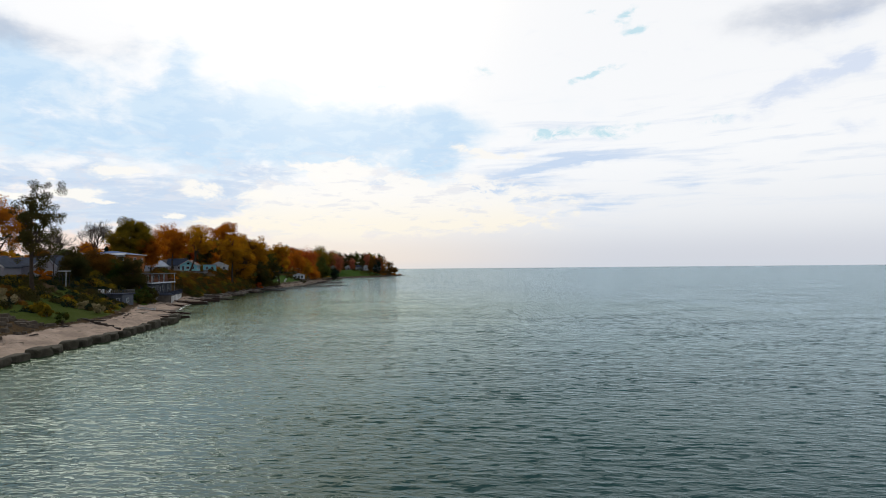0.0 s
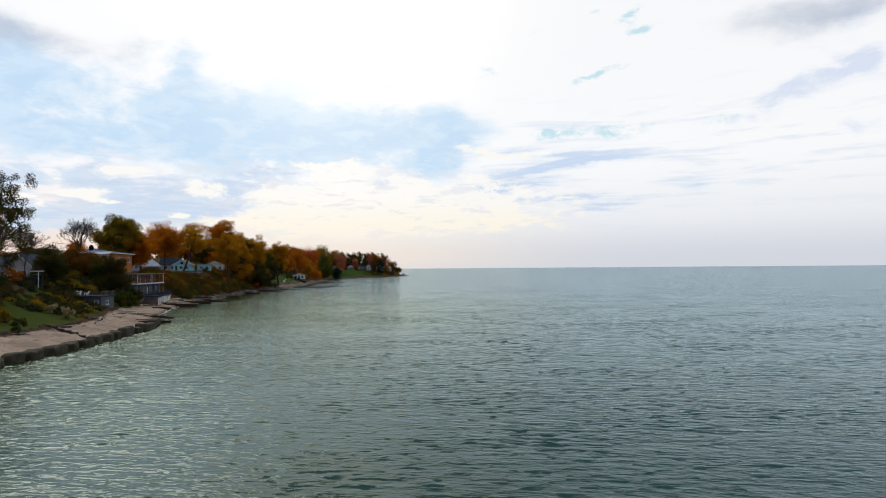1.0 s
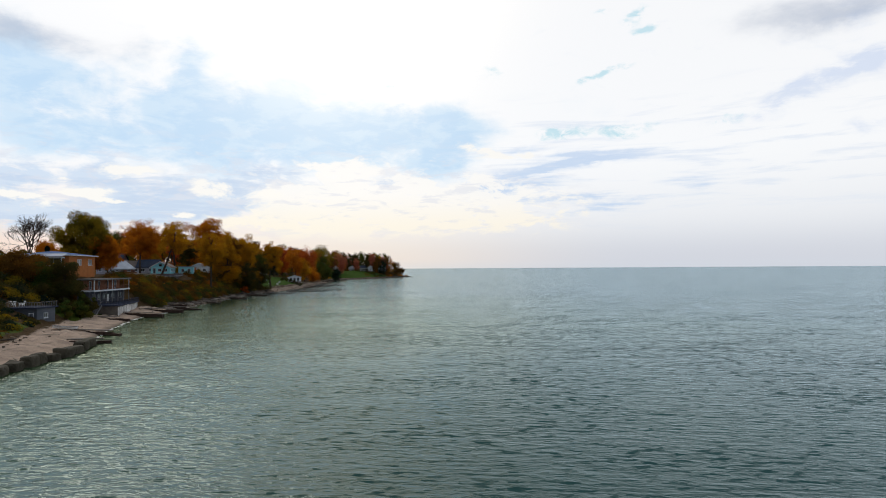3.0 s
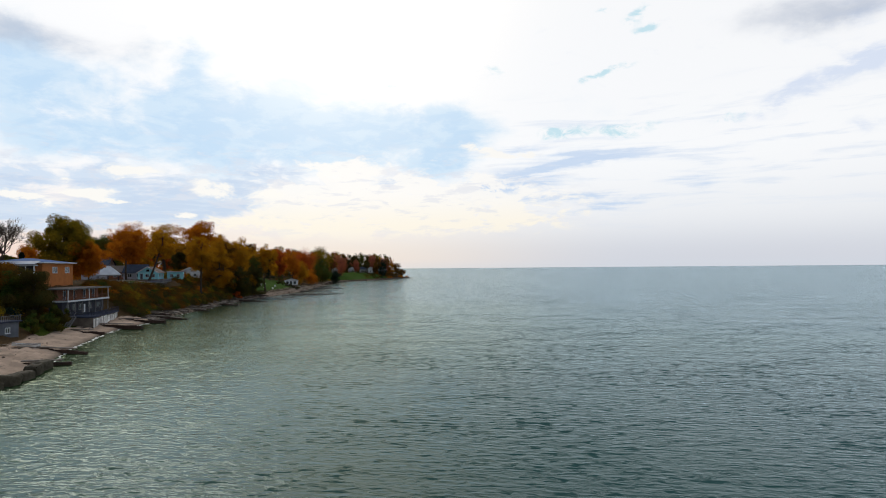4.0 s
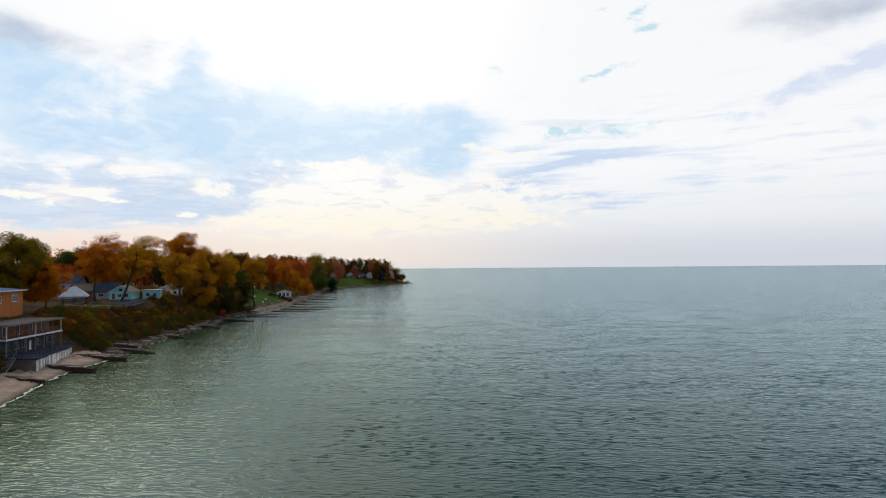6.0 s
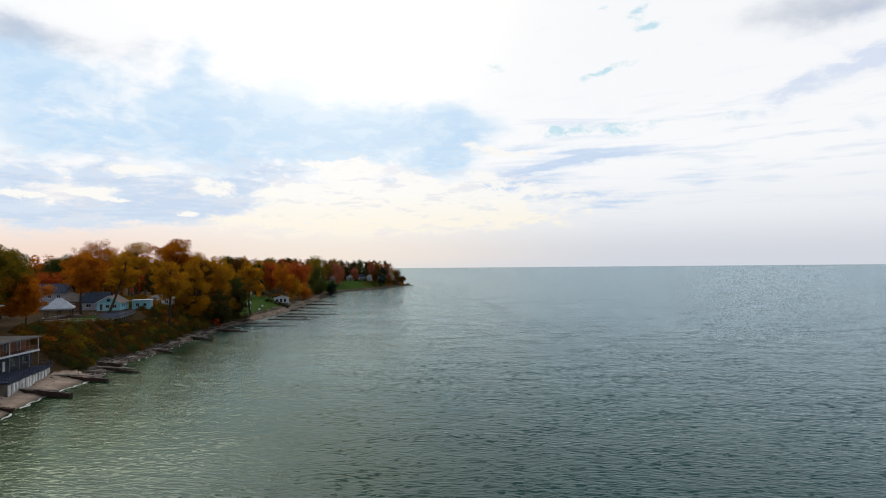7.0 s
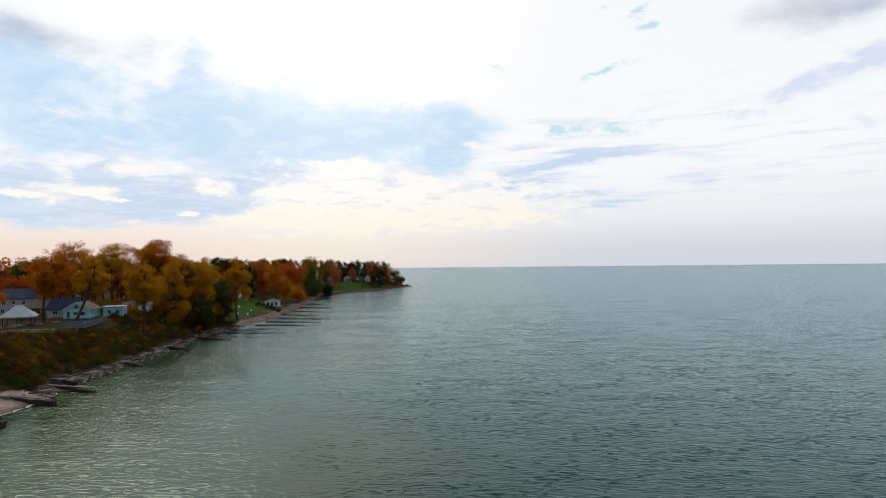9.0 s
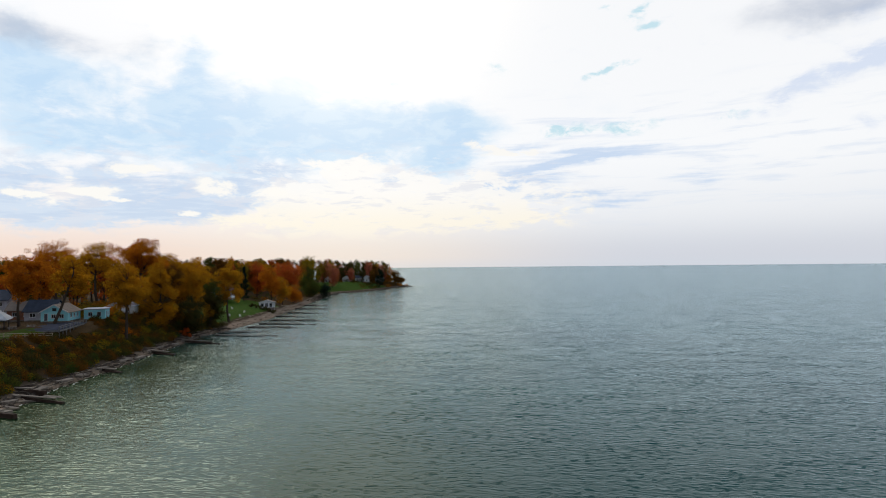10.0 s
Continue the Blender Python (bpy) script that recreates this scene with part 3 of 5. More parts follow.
def build_water():
    ys = np.concatenate([np.geomspace(3000, 60, 12) * -1, np.arange(-50, 850, 8.0), np.geomspace(850, 7000, 24)])
    offs = np.array([-6500, -200, -20, 0, 1.5, 3, 5, 8, 12, 17, 24, 34, 50, 80, 150, 500, 2500, 12500], float)
    Y, O = np.meshgrid(ys, offs, indexing="ij")
    X = shore(np.clip(Y, -400, 1000)) + O
    v = np.stack([X, Y, Y * 0], -1).reshape(-1, 3)
    nx, ny = len(offs), len(ys)
    i = (np.arange(ny - 1)[:, None] * nx + np.arange(nx - 1)[None]).ravel()
    me = bpy.data.meshes.new("water")
    me.from_pydata(v.tolist(), [], np.stack([i, i + 1, i + nx + 1, i + nx], 1).tolist())
    me.materials.append(M["water"])
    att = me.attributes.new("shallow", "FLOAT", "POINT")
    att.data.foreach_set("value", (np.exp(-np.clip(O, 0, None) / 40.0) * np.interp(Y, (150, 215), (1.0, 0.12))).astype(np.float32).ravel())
    # weight of the calmer water under the bluff, painted darker and greener
    att = me.attributes.new("lee_dark", "FLOAT", "POINT")
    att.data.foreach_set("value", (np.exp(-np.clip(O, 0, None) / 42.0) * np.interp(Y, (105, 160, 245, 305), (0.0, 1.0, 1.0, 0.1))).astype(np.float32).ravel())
    tagged(new("water", me), "rippled grey-green lake water reaching the horizon", "water", kind="structure")


build_water()


# ---- trees ----
def cluster_crown(rng, r, cb, h, n, leaf, clumps, open_=0.0, full=1.0):
    """Leaf places in lumps that fill an uneven egg; also the middles of the lumps."""
    mid, hz = (cb + h) / 2, (h - cb) / 2
    lobes = 11
    d = rng.normal(size=(lobes, 3))
    d /= np.linalg.norm(d, axis=1)[:, None]
    lobe = d * (rng.uniform(0.38, 0.68, lobes))[:, None]
    lobe[0] = (0, 0, 0.42)
    o = rng.normal(size=(clumps, 3))
    o /= np.linalg.norm(o, axis=1)[:, None]
    cs = (lobe[rng.integers(lobes, size=clumps)] + o * rng.uniform(0.15, 0.42, clumps)[:, None]) * np.array([r, r, hz])
    cs[:, 2] += mid
    rad = r * rng.uniform(0.14, 0.27, clumps) * (1 - 0.3 * open_) * full
    w = rad ** 2
    pick = rng.choice(clumps, n, p=w / w.sum())
    o = rng.normal(size=(n, 3))
    o /= np.linalg.norm(o, axis=1)[:, None]
    o *= (rng.uniform(0.1, 1.0, n) ** 0.45)[:, None]
    pts = cs[pick] + o * rad[pick][:, None] * np.array([1.1, 1.1, 0.8])
    lo, hi = np.percentile(pts[:, 2], 1), np.percentile(pts[:, 2], 99.7)
    wide = np.percentile(np.hypot(pts[:, 0], pts[:, 1]), 97)
    for q in (pts, cs):
        q[:, 2] = cb + (q[:, 2] - lo) * (h - cb) / (hi - lo)
        q[:, :2] *= r / wide
    out = pts - cs[pick] + 0.25 * (pts - np.array([0, 0, (cb + h) / 2]))
    return pts, leaf * rng.uniform(0.6, 1.4, n), cs, out


def branch(g, a, b, r0, r1, rng, sag=0.08, sides=5):
    a, b = Vector(a), Vector(b)
    L = (b - a).length
    c = a.lerp(b, 0.5) + Vector(rng.normal(size=3)) * L * 0.07 + Vector((0, 0, -sag * L))
    pts = [a, a.lerp(c, 0.6).lerp(c.lerp(b, 0.2), 0.3), c.lerp(b, 0.4), b]
    g.tube(pts, [r0, r0 * 0.75 + r1 * 0.25, r0 * 0.4 + r1 * 0.6, r1], sides)
    return pts


def tree(x, y, h, r, cb, leafage, seed, label, n=4500, leaf=0.5, clumps=34, lean=(0, 0), open_=0.0, z=None, group="", name="tree"):
    rng = np.random.default_rng(seed)
    z = ground_z(x, y) - 0.3 if z is None else z
    t = thing(name, pose(x, y, z), label, "tree", group)
    pts, size, cs, out = cluster_crown(rng, r, cb, h, n, leaf, clumps, open_, 1.45 if y > 420 or group else 1.0)
    top = Vector((lean[0], lean[1], 0))
    pts += np.array([lean[0], lean[1], 0])
    cs = cs + np.array([lean[0], lean[1], 0])
    g, tr = Geo(), max(0.16, h * 0.017)
    spine = [Vector((0, 0, 0)), Vector((0.02 * h * rng.normal(), 0.02 * h * rng.normal(), cb * 0.6)) + top * 0.45, Vector((0.02 * h * rng.normal(), 0, (cb + h) * 0.5)) + top, Vector((0, 0, h * 0.9)) + top]
    g.tube(spine, [tr * 1.35, tr, tr * 0.55, tr * 0.12], 7)
    for c in cs[: max(10, clumps // 2)]:
        f = rng.uniform(0.35, 0.8)
        a = spine[1].lerp(spine[2], f) if c[2] < (cb + h) * 0.55 else spine[2].lerp(spine[3], f * 0.6)
        branch(g, a, c, tr * 0.35, 0.03, rng, 0.05)
    part("trunk", g, "bark", t)
    part("crown", quads("crown", pts, size, M[leafage], rng, out), leafage, t)
    return t


def bare_tree(x, y, h, r, seed, label, thick=0.016):
    """A leafless tree: limbs that fork and fork again."""
    rng = np.random.default_rng(seed)
    t = thing("tree", pose(x, y, ground_z(x, y) - 0.3), label, "tree")
    g, tw = Geo(), Geo()
    fork = Vector((0.1, 0.0, h * 0.34))
    g.tube([(0, 0, 0), (0.12, 0, h * 0.18), fork], [h * thick * 1.3, h * thick, h * thick * 0.85], 7)

    def grow(a, d, length, rad, level):
        b = a + d * length
        out = g if level < 2 else tw
        mid = a.lerp(b, 0.5) + Vector(rng.normal(size=3)) * length * 0.06
        out.tube([a, mid, b], [rad, rad * 0.8, rad * 0.6], 5 if level < 2 else 3)
        if level == 5:
            return
        for _ in range(4 if level == 0 else 3):
            s = (d + Vector(rng.normal(size=3)) * 0.48 + Vector((0, 0, 0.22))).normalized()
            grow(a.lerp(b, rng.uniform(0.55, 1.0)), s, length * rng.uniform(0.58, 0.8), max(rad * 0.6, 0.024), level + 1)

    for i in range(5):
        a = i * 1.26 + rng.uniform(-0.3, 0.3)
        grow(fork, Vector((math.cos(a) * r / h * 1.4, math.sin(a) * r / h * 1.4, 1.0)).normalized(), h * 0.25, h * thick * 0.5, 0)
    part("trunk", g, "bark", t)
    part("twig_work", tw, "bark", t)
    return t


def conifer(x, y, h, r, seed, label, n=3500, leaf=0.5):
    rng = np.random.default_rng(seed)
    t = thing("conifer", pose(x, y, ground_z(x, y) - 0.3), label, "tree")
    part("trunk", Geo().tube([(0, 0, 0), (0, 0, h * 0.5), (0, 0, h * 0.97)], [h * 0.016, h * 0.011, 0.03], 7), "bark", t)
    k = rng.uniform(0.06, 1.0, n) ** 0.8
    tier = 0.75 + 0.25 * np.cos(k * 40)
    rr = r * (0.15 + 0.85 * np.minimum(1, (1 - k) * 1.5)) * tier * rng.uniform(0.2, 1, n) ** 0.5
    a = rng.uniform(0, 2 * math.pi, n)
    pts = np.stack([rr * np.cos(a), rr * np.sin(a), h * k - 0.25 * rr], 1)
    part("crown", quads("crown", pts, leaf * rng.uniform(0.6, 1.3, n), M["leaf_pine"], rng), "leaf_pine", t)
    return t


def shrub(x, y, h, r, leafage, seed, label, n=900, leaf=0.35, z=None):
    rng = np.random.default_rng(seed)
    t = thing("shrub", pose(x, y, ground_z(x, y) - 0.15 if z is None else z), label, "shrub")
    pts, size, cs, out = cluster_crown(rng, r, 0.1 * h, h, n, leaf, 14)
    g = Geo()
    for c in cs[:8]:
        branch(g, (0, 0, 0), c, 0.06, 0.02, rng, 0.0, 4)
    part("stems", g, "bark", t)
    part("foliage", quads("foliage", pts, size, M[leafage], rng, out), leafage, t)


TREES = [  # x, y, top above the lake, crown radius, crown base as part of height, foliage, leaves, leaf size, openness, what it is
    (-86, 125, 29.5, 4.8, 0.24, "leaf_dark", 4600, 0.40, 0.8, "tall dark-leaved tree with an open crown above the beach lawn"),
    (-104.5, 140, 28.0, 6.2, 0.30, "leaf_orange", 5000, 0.5, 0.2, "broad orange maple beside the pale house"),
    (-107, 170, 16.6, 4.4, 0.15, "leaf_green", 3200, 0.45, 0.0, "dark green tree behind the white pergola"),
    (-114, 172, 15.5, 5.0, 0.2, "leaf_brown", 3000, 0.45, 0.0, "rusty brown tree among garden shrubs"),
    (-99, 170, 16.4, 5.6, 0.08, "leaf_brown", 5600, 0.45, 0.0, "dense brown tree on the bluff below the brick house"),
    (-92, 168.5, 13.4, 4.2, 0.08, "leaf_green", 4200, 0.42, 0.0, "low dense green tree overhanging the bluff"),
    (-87.5, 167.5, 14.0, 4.3, 0.05, "leaf_dark", 4600, 0.4, 0.0, "olive brown thicket tree beside the beach house"),
    (-93.5, 150.5, 16.4, 3.6, 0.1, "leaf_dark", 4200, 0.42, 0.0, "dark green tree growing beside the garden house"),
    (-113.8, 216.5, 29.4, 6.7, 0.25, "leaf_olive", 11000, 0.55, 0.1, "large olive green oak towering over the houses"),
    (-106.3, 217, 21.7, 4.7, 0.24, "leaf_orange", 5200, 0.5, 0.1, "rounded orange brown tree beside the brick house"),
    (-127, 236, 21.0, 5.2, 0.25, "leaf_brown", 3400, 0.5, 0.1, "brown autumn tree under the large oak"),
    (-156, 262, 23.0, 7, 0.25, "leaf_orange", 3600, 0.6, 0.1, "orange tree in a back garden"),
    (-141, 305, 34.2, 8.4, 0.5, "leaf_orange", 3000, 0.5, 1.0, "tall russet tree with a broken open top"),
    (-113.5, 250, 27.5, 5.4, 0.42, "leaf_orange", 4600, 0.5, 0.45, "orange maple on a bare straight trunk by the pavilion"),
    (-126, 275, 28.0, 6, 0.35, "leaf_orange", 4200, 0.55, 0.3, "deep orange maple behind the turquoise cottage"),
    (-125.5, 304, 33.4, 8.0, 0.5, "leaf_gold", 3200, 0.5, 1.0, "tall golden tree with a ragged top"),
    (-93.8, 265, 25.3, 5.4, 0.47, "leaf_gold", 4800, 0.5, 0.3, "golden tree with a dark trunk at the bluff edge"),
    (-113, 308, 34.6, 9.0, 0.55, "leaf_orange", 4600, 0.55, 0.8, "very tall brown tree with an airy crown"),
    (-107.8, 321, 29.5, 7.0, 0.2, "leaf_gold", 5200, 0.55, 0.2, "wide yellow tree in the waterside wood"),
    (-97.4, 292, 26.8, 6.4, 0.06, "leaf_gold", 6600, 0.5, 0.2, "full amber tree growing down the bluff"),
    (-97.4, 315, 27.6, 6.6, 0.06, "leaf_gold", 6600, 0.5, 0.1, "full yellow green tree growing down the bluff"),
    (-100, 303, 25.2, 5.6, 0.05, "leaf_brown", 5200, 0.5, 0.0, "brown tree filling the waterside wood"),
    (-93.5, 303, 14.5, 5.0, 0.03, "leaf_dark", 3800, 0.45, 0.0, "dark undergrowth tree above the shingle"),
    (-93.5, 322, 15.5, 4.6, 0.03, "leaf_dark", 3800, 0.45, 0.0, "dark low tree at the wood's edge by the lawn"),
    (-95.5, 327, 19.7, 3.9, 0.25, "leaf_green", 3000, 0.45, 0.2, "dark green tree at the edge of the lawn"),
    (-93.3, 340, 25.2, 5.6, 0.36, "leaf_gold", 5200, 0.5, 0.2, "rounded amber tree standing on the green lawn"),
    (-112, 352, 27.0, 6.5, 0.3, "leaf_gold", 4200, 0.55, 0.3, "tall yellow tree behind the lawn"),
    (-152, 300, 28.4, 6.8, 0.2, "leaf_green", 4600, 0.6, 0.1, "tall dark green tree behind the back gardens"),
    (-165, 322, 28.0, 7.0, 0.2, "leaf_green", 3200, 0.6, 0.1, "dark green tree behind the back gardens"),
    (-148, 284, 22.0, 5.5, 0.2, "leaf_red", 3000, 0.6, 0.1, "russet tree behind the two-storey house"),
    (-172, 312, 25.0, 7.0, 0.2, "leaf_orange", 3000, 0.6, 0.1, "orange tree behind the back gardens"),
    (-118.6, 450, 27.0, 6.2, 0.2, "leaf_red", 3000, 0.6, 0.2, "russet tree in the lakeside wood"),
    (-104.5, 432, 25.0, 5.6, 0.2, "leaf_orange", 3000, 0.6, 0.1, "orange tree near the white waterside house"),
    (-114, 500, 28.2, 9.0, 0.15, "leaf_red", 3600, 0.7, 0.1, "broad red maple in the lakeside wood"),
    (-100.5, 440, 18.4, 5.0, 0.15, "leaf_gold", 2400, 0.6, 0.1, "small golden tree near the white house"),
    (-117.3, 567, 31.8, 9.6, 0.15, "leaf_olive", 4200, 0.7, 0.2, "large olive brown tree above the groynes"),
    (-109, 540, 14.0, 8.0, 0.05, "leaf_green", 3200, 0.6, 0.0, "dark green spreading tree on the slope"),
    (-99, 548, 11.0, 5.4, 0.05, "leaf_pine", 2400, 0.6, 0.0, "dark waterside tree at the end of the beach"),
    (-101.5, 470, 12.5, 5.8, 0.1, "leaf_orange", 2400, 0.6, 0.0, "low orange tree beside the beach"),
    (-113, 640, 26.0, 7.0, 0.2, "leaf_hazy_red", 2200, 0.7, 0.2, "red brown tree by the far lawn"),
    (-121.7, 730, 28.5, 5.8, 0.2, "leaf_hazy_red", 1600, 0.8, 0.2, "russet tree on the far point"),
    (-113.8, 732, 29.6, 5.4, 0.2, "leaf_dark", 1600, 0.8, 0.2, "dark tree on the far point"),
    (-106.5, 742, 30.6, 5.6, 0.2, "leaf_green", 1600, 0.8, 0.2, "green tree on the far point"),
    (-97.2, 742, 29.4, 6.4, 0.2, "leaf_hazy_red", 1600, 0.8, 0.2, "russet tree on the far point"),
    (-88, 745, 25.0, 5.6, 0.2, "leaf_brown", 1600, 0.8, 0.2, "brown tree on the far point"),
    (-83, 760, 26.7, 6, 0.15, "leaf_hazy_red", 1600, 0.8, 0.2, "russet tree on the far point"),
    (-76, 768, 22.8, 6, 0.1, "leaf_orange", 1600, 0.8, 0.1, "orange brown tree on the far point"),
    (-69, 772, 18.8, 5.6, 0.05, "leaf_brown", 1600, 0.8, 0.0, "brown tree at the tip of the point"),
    (-63, 775, 11.6, 4.6, 0.0, "leaf_brown", 1200, 0.7, 0.0, "low brown tree at the tip of the point"),
    (-119, 676, 21.0, 4.2, 0.3, "leaf_orange", 1600, 0.7, 0.2, "orange tree standing before the far houses"),
    (-107, 700, 22.0, 4.4, 0.3, "leaf_hazy_red", 1600, 0.7, 0.2, "russet tree standing before the far houses"),
    (-96, 704, 20.0, 3.6, 0.3, "leaf_dark", 1600, 0.7, 0.2, "dark tree standing before the far houses"),
    (-86, 706, 21.0, 3.8, 0.3, "leaf_brown", 1600, 0.7, 0.2, "brown tree standing before the far houses"),
    (-112, 548, 24.0, 7.0, 0.1, "leaf_green", 3200, 0.7, 0.1, "dark green tree on the slope above the groynes"),
    (-78.2, 706, 21.4, 4.8, 0.1, "leaf_pine", 1600, 0.7, 0.0, "dark green tree on the far lawn"),
]
for i, (x, y, top, r, cb, kind, n, leaf, op, label) in enumerate(TREES):
    h = top - ground_z(x, y) + 0.3
    cb = cb * 0.4 if y > 600 else cb
    tree(x, y, h, r * 1.12, cb * h, kind, 100 + i, label, int(n * (3.6 if y < 360 else 2.2)), leaf * (0.70 if y < 360 else 0.85), 62 + int(r * 4), open_=op)
tree(-109.5, 257.5, 19.5, 5.2, 8.5, "leaf_gold", 77, "golden tree leaning in front of the turquoise cottage", 4600, 0.5, 40, lean=(4.0, 2.0), open_=0.35)
bare_tree(-110.0, 188, 17.6, 2.7, 5, "leafless grey tree standing above the bluff", 0.019)
bare_tree(-91, 139, 13.0, 2.2, 6, "thin half-bare tree beside the tall dark one", 0.008)
conifer(-110.8, 196, 9.0, 2.6, 7, "small dark conifer behind the brick house")
conifer(-115.0, 418, 18.6, 3.4, 8, "narrow dark spruce above the lawn")

# the wood behind: counted out over the plateau, clear of the houses
rng = np.random.default_rng(12)
KINDS = ["leaf_orange", "leaf_gold", "leaf_red", "leaf_brown", "leaf_brown", "leaf_olive", "leaf_green", "leaf_dark"]
NAMES = {"leaf_hazy_red": "dull red", "leaf_orange": "orange", "leaf_gold": "golden", "leaf_red": "russet", "leaf_brown": "brown", "leaf_olive": "olive", "leaf_green": "green", "leaf_dark": "dark green"}
spots = []
while len(spots) < 215:
    y = rng.uniform(150, 790)
    lo = 74 if y < 320 else 34 if y < 345 else 56 if y < 415 else 30 if y < 600 else 48 if y < 735 else 24
    x = float(shore(y)) - lo - rng.exponential(28 if y < 600 else 20)
    if x < -0.80 * y - 20 or (y < 232 and x > -150) or any((x - a) ** 2 + (y - b) ** 2 < 60 for a, b in spots):
        continue
    spots.append((x, y))
for i, (x, y) in enumerate(spots):
    k = KINDS[int(rng.integers(len(KINDS)))]
    # far red and orange trees take the colour with haze painted in
    k = "leaf_hazy_red" if k in ("leaf_red", "leaf_orange") and y > 560 else k
    far = y > 450
    low = x / y < -0.56 and y < 340
    h = rng.uniform(5.5, 8.0) + 0.012 * y if low else rng.uniform(19, 24) if y > 600 else rng.uniform(17, 23) if y > 330 else rng.uniform(15, 21)
    tree(x, y, h, rng.uniform(4.5, 6.8) * (0.7 if low else 1.0), h * (0.08 if far else 0.2), k, 400 + i, NAMES[k] + " autumn tree in the wood behind the shore", 1300 if far else 2000, 1.0 if far else 0.8, 28, group="wood behind the shore")


# ---- the bluff's undergrowth ----
def thicket(name, leafage, spots, label, seed, per=520, leaf=0.27):
    rng = np.random.default_rng(seed)
    allp, face = [], []
    for x, y, r, h in spots:
        k = int(per * (r / 2) ** 1.6 * (0.40 if x < -135 or y > 400 else 1.0))
        o = rng.normal(size=(k, 3))
        o /= np.linalg.norm(o, axis=1)[:, None]
        o *= (rng.uniform(0.15, 1, k) ** 0.4)[:, None] * np.array([r, r, h])
        o[:, 2] = np.abs(o[:, 2])
        face.append(o / np.array([r, r, h]))
        o += np.array([x, y, ground_z(x, y) - 0.3])
        allp.append(o)
    p = np.concatenate(allp)
    me = quads(name, p, leaf * rng.uniform(0.6, 1.5, len(p)), M[leafage], rng, np.concatenate(face))
    tagged(new(name, me), label, "shrubs", kind="stuff")


rng = np.random.default_rng(21)
beds = {k: [] for k in ("leaf_brown", "leaf_olive", "leaf_orange", "leaf_dark", "leaf_green", "leaf_pine")}
for _ in range(800):
    y = rng.uniform(202, 332)
    d = rng.uniform(4.2, 15.0 if 216 < y < 243 else 12.5 if y < 264 and y >= 243 else 19 if y < 290 else 26)
    k = rng.choice(["leaf_brown", "leaf_olive", "leaf_orange", "leaf_dark", "leaf_green"], p=[0.26, 0.08, 0.0, 0.50, 0.16] if d < 8.5 else [0.50, 0.14, 0.03, 0.29, 0.04])
    r = rng.uniform(1.0, 2.4) * (0.8 if d > 8 and 225 < y < 280 else 1.0)
    beds[k].append((float(shore(y)) - d, y, r, r * rng.uniform(0.7, 1.2)))
for _ in range(170):
    y = rng.uniform(195, 335)
    d = rng.uniform(56, 120)
    k = rng.choice(["leaf_brown", "leaf_olive", "leaf_dark", "leaf_orange"])
    r = rng.uniform(2.0, 4.2)
    beds[k].append((float(shore(y)) - d, y, r, r * 1.1))
# next three beds, on the near slope: extra dark foliage stands for its shade
for _ in range(70):
    y = rng.uniform(150, 178)
    d = rng.uniform(15, 30)
    k = rng.choice(["leaf_brown", "leaf_olive", "leaf_dark", "leaf_pine"], p=[0.15, 0.15, 0.4, 0.3])
    r = rng.uniform(1.0, 2.2)
    beds[k].append((float(shore(y)) - d, y, r, r))
for _ in range(110):
    y = rng.uniform(122, 152)
    d = rng.uniform(12, 24)
    k = rng.choice(["leaf_olive", "leaf_dark", "leaf_pine", "leaf_brown"], p=[0.2, 0.4, 0.3, 0.1])
    r = rng.uniform(0.8, 1.5)
    if not (-90 < float(shore(y)) - d < -76.5 and 144 < y < 154):
        beds[k].append((float(shore(y)) - d, y, r, r * 0.8))
for _ in range(520):
    y = rng.uniform(80, 152)
    d = 19 + 30 * rng.uniform(0, 1) ** 0.8
    k = rng.choice(["leaf_brown", "leaf_olive", "leaf_dark", "leaf_pine"], p=[0.06, 0.14, 0.42, 0.38])
    r = rng.uniform(0.8, 1.2 + 0.028 * d)
    beds[k].append((float(shore(y)) - d, y, r, r * 0.95))
for _ in range(90):
    y = rng.uniform(420, 600)
    d = rng.uniform(9, 40)
    k = rng.choice(["leaf_brown", "leaf_green", "leaf_dark", "leaf_orange"])
    r = rng.uniform(1.5, 3.2)
    beds[k].append((float(shore(y)) - d, y, r, r))
for _ in range(60):
    y = rng.uniform(725, 790)
    d = rng.uniform(3, 26)
    k = rng.choice(["leaf_brown", "leaf_dark", "leaf_orange"])
    r = rng.uniform(1.5, 3.2)
    beds[k].append((float(shore(y)) - d, y, r, r))
for _ in range(75):
    y = rng.uniform(738, 795)
    d = rng.uniform(8, 50)
    k = rng.choice(["leaf_brown", "leaf_dark", "leaf_brown"])
    r = rng.uniform(2.5, 4.5)
    beds[k].append((float(shore(y)) - d, y, r, r * 2.0))
for _ in range(26):
    y = rng.uniform(690, 705)
    d = rng.uniform(8, 52)
    k = rng.choice(["leaf_brown", "leaf_dark", "leaf_green"])
    r = rng.uniform(1.0, 1.9)
    beds[k].append((float(shore(y)) - d, y, r, r * 0.9))
for _ in range(60):
    y = rng.uniform(279, 300)
    k = rng.choice(["leaf_brown", "leaf_orange", "leaf_olive", "leaf_dark"], p=[0.4, 0.2, 0.25, 0.15])
    r = rng.uniform(1.8, 3.2)
    beds[k].append((rng.uniform(-126, -104) - (y - 279) * 0.2, y, r, r * 1.5))
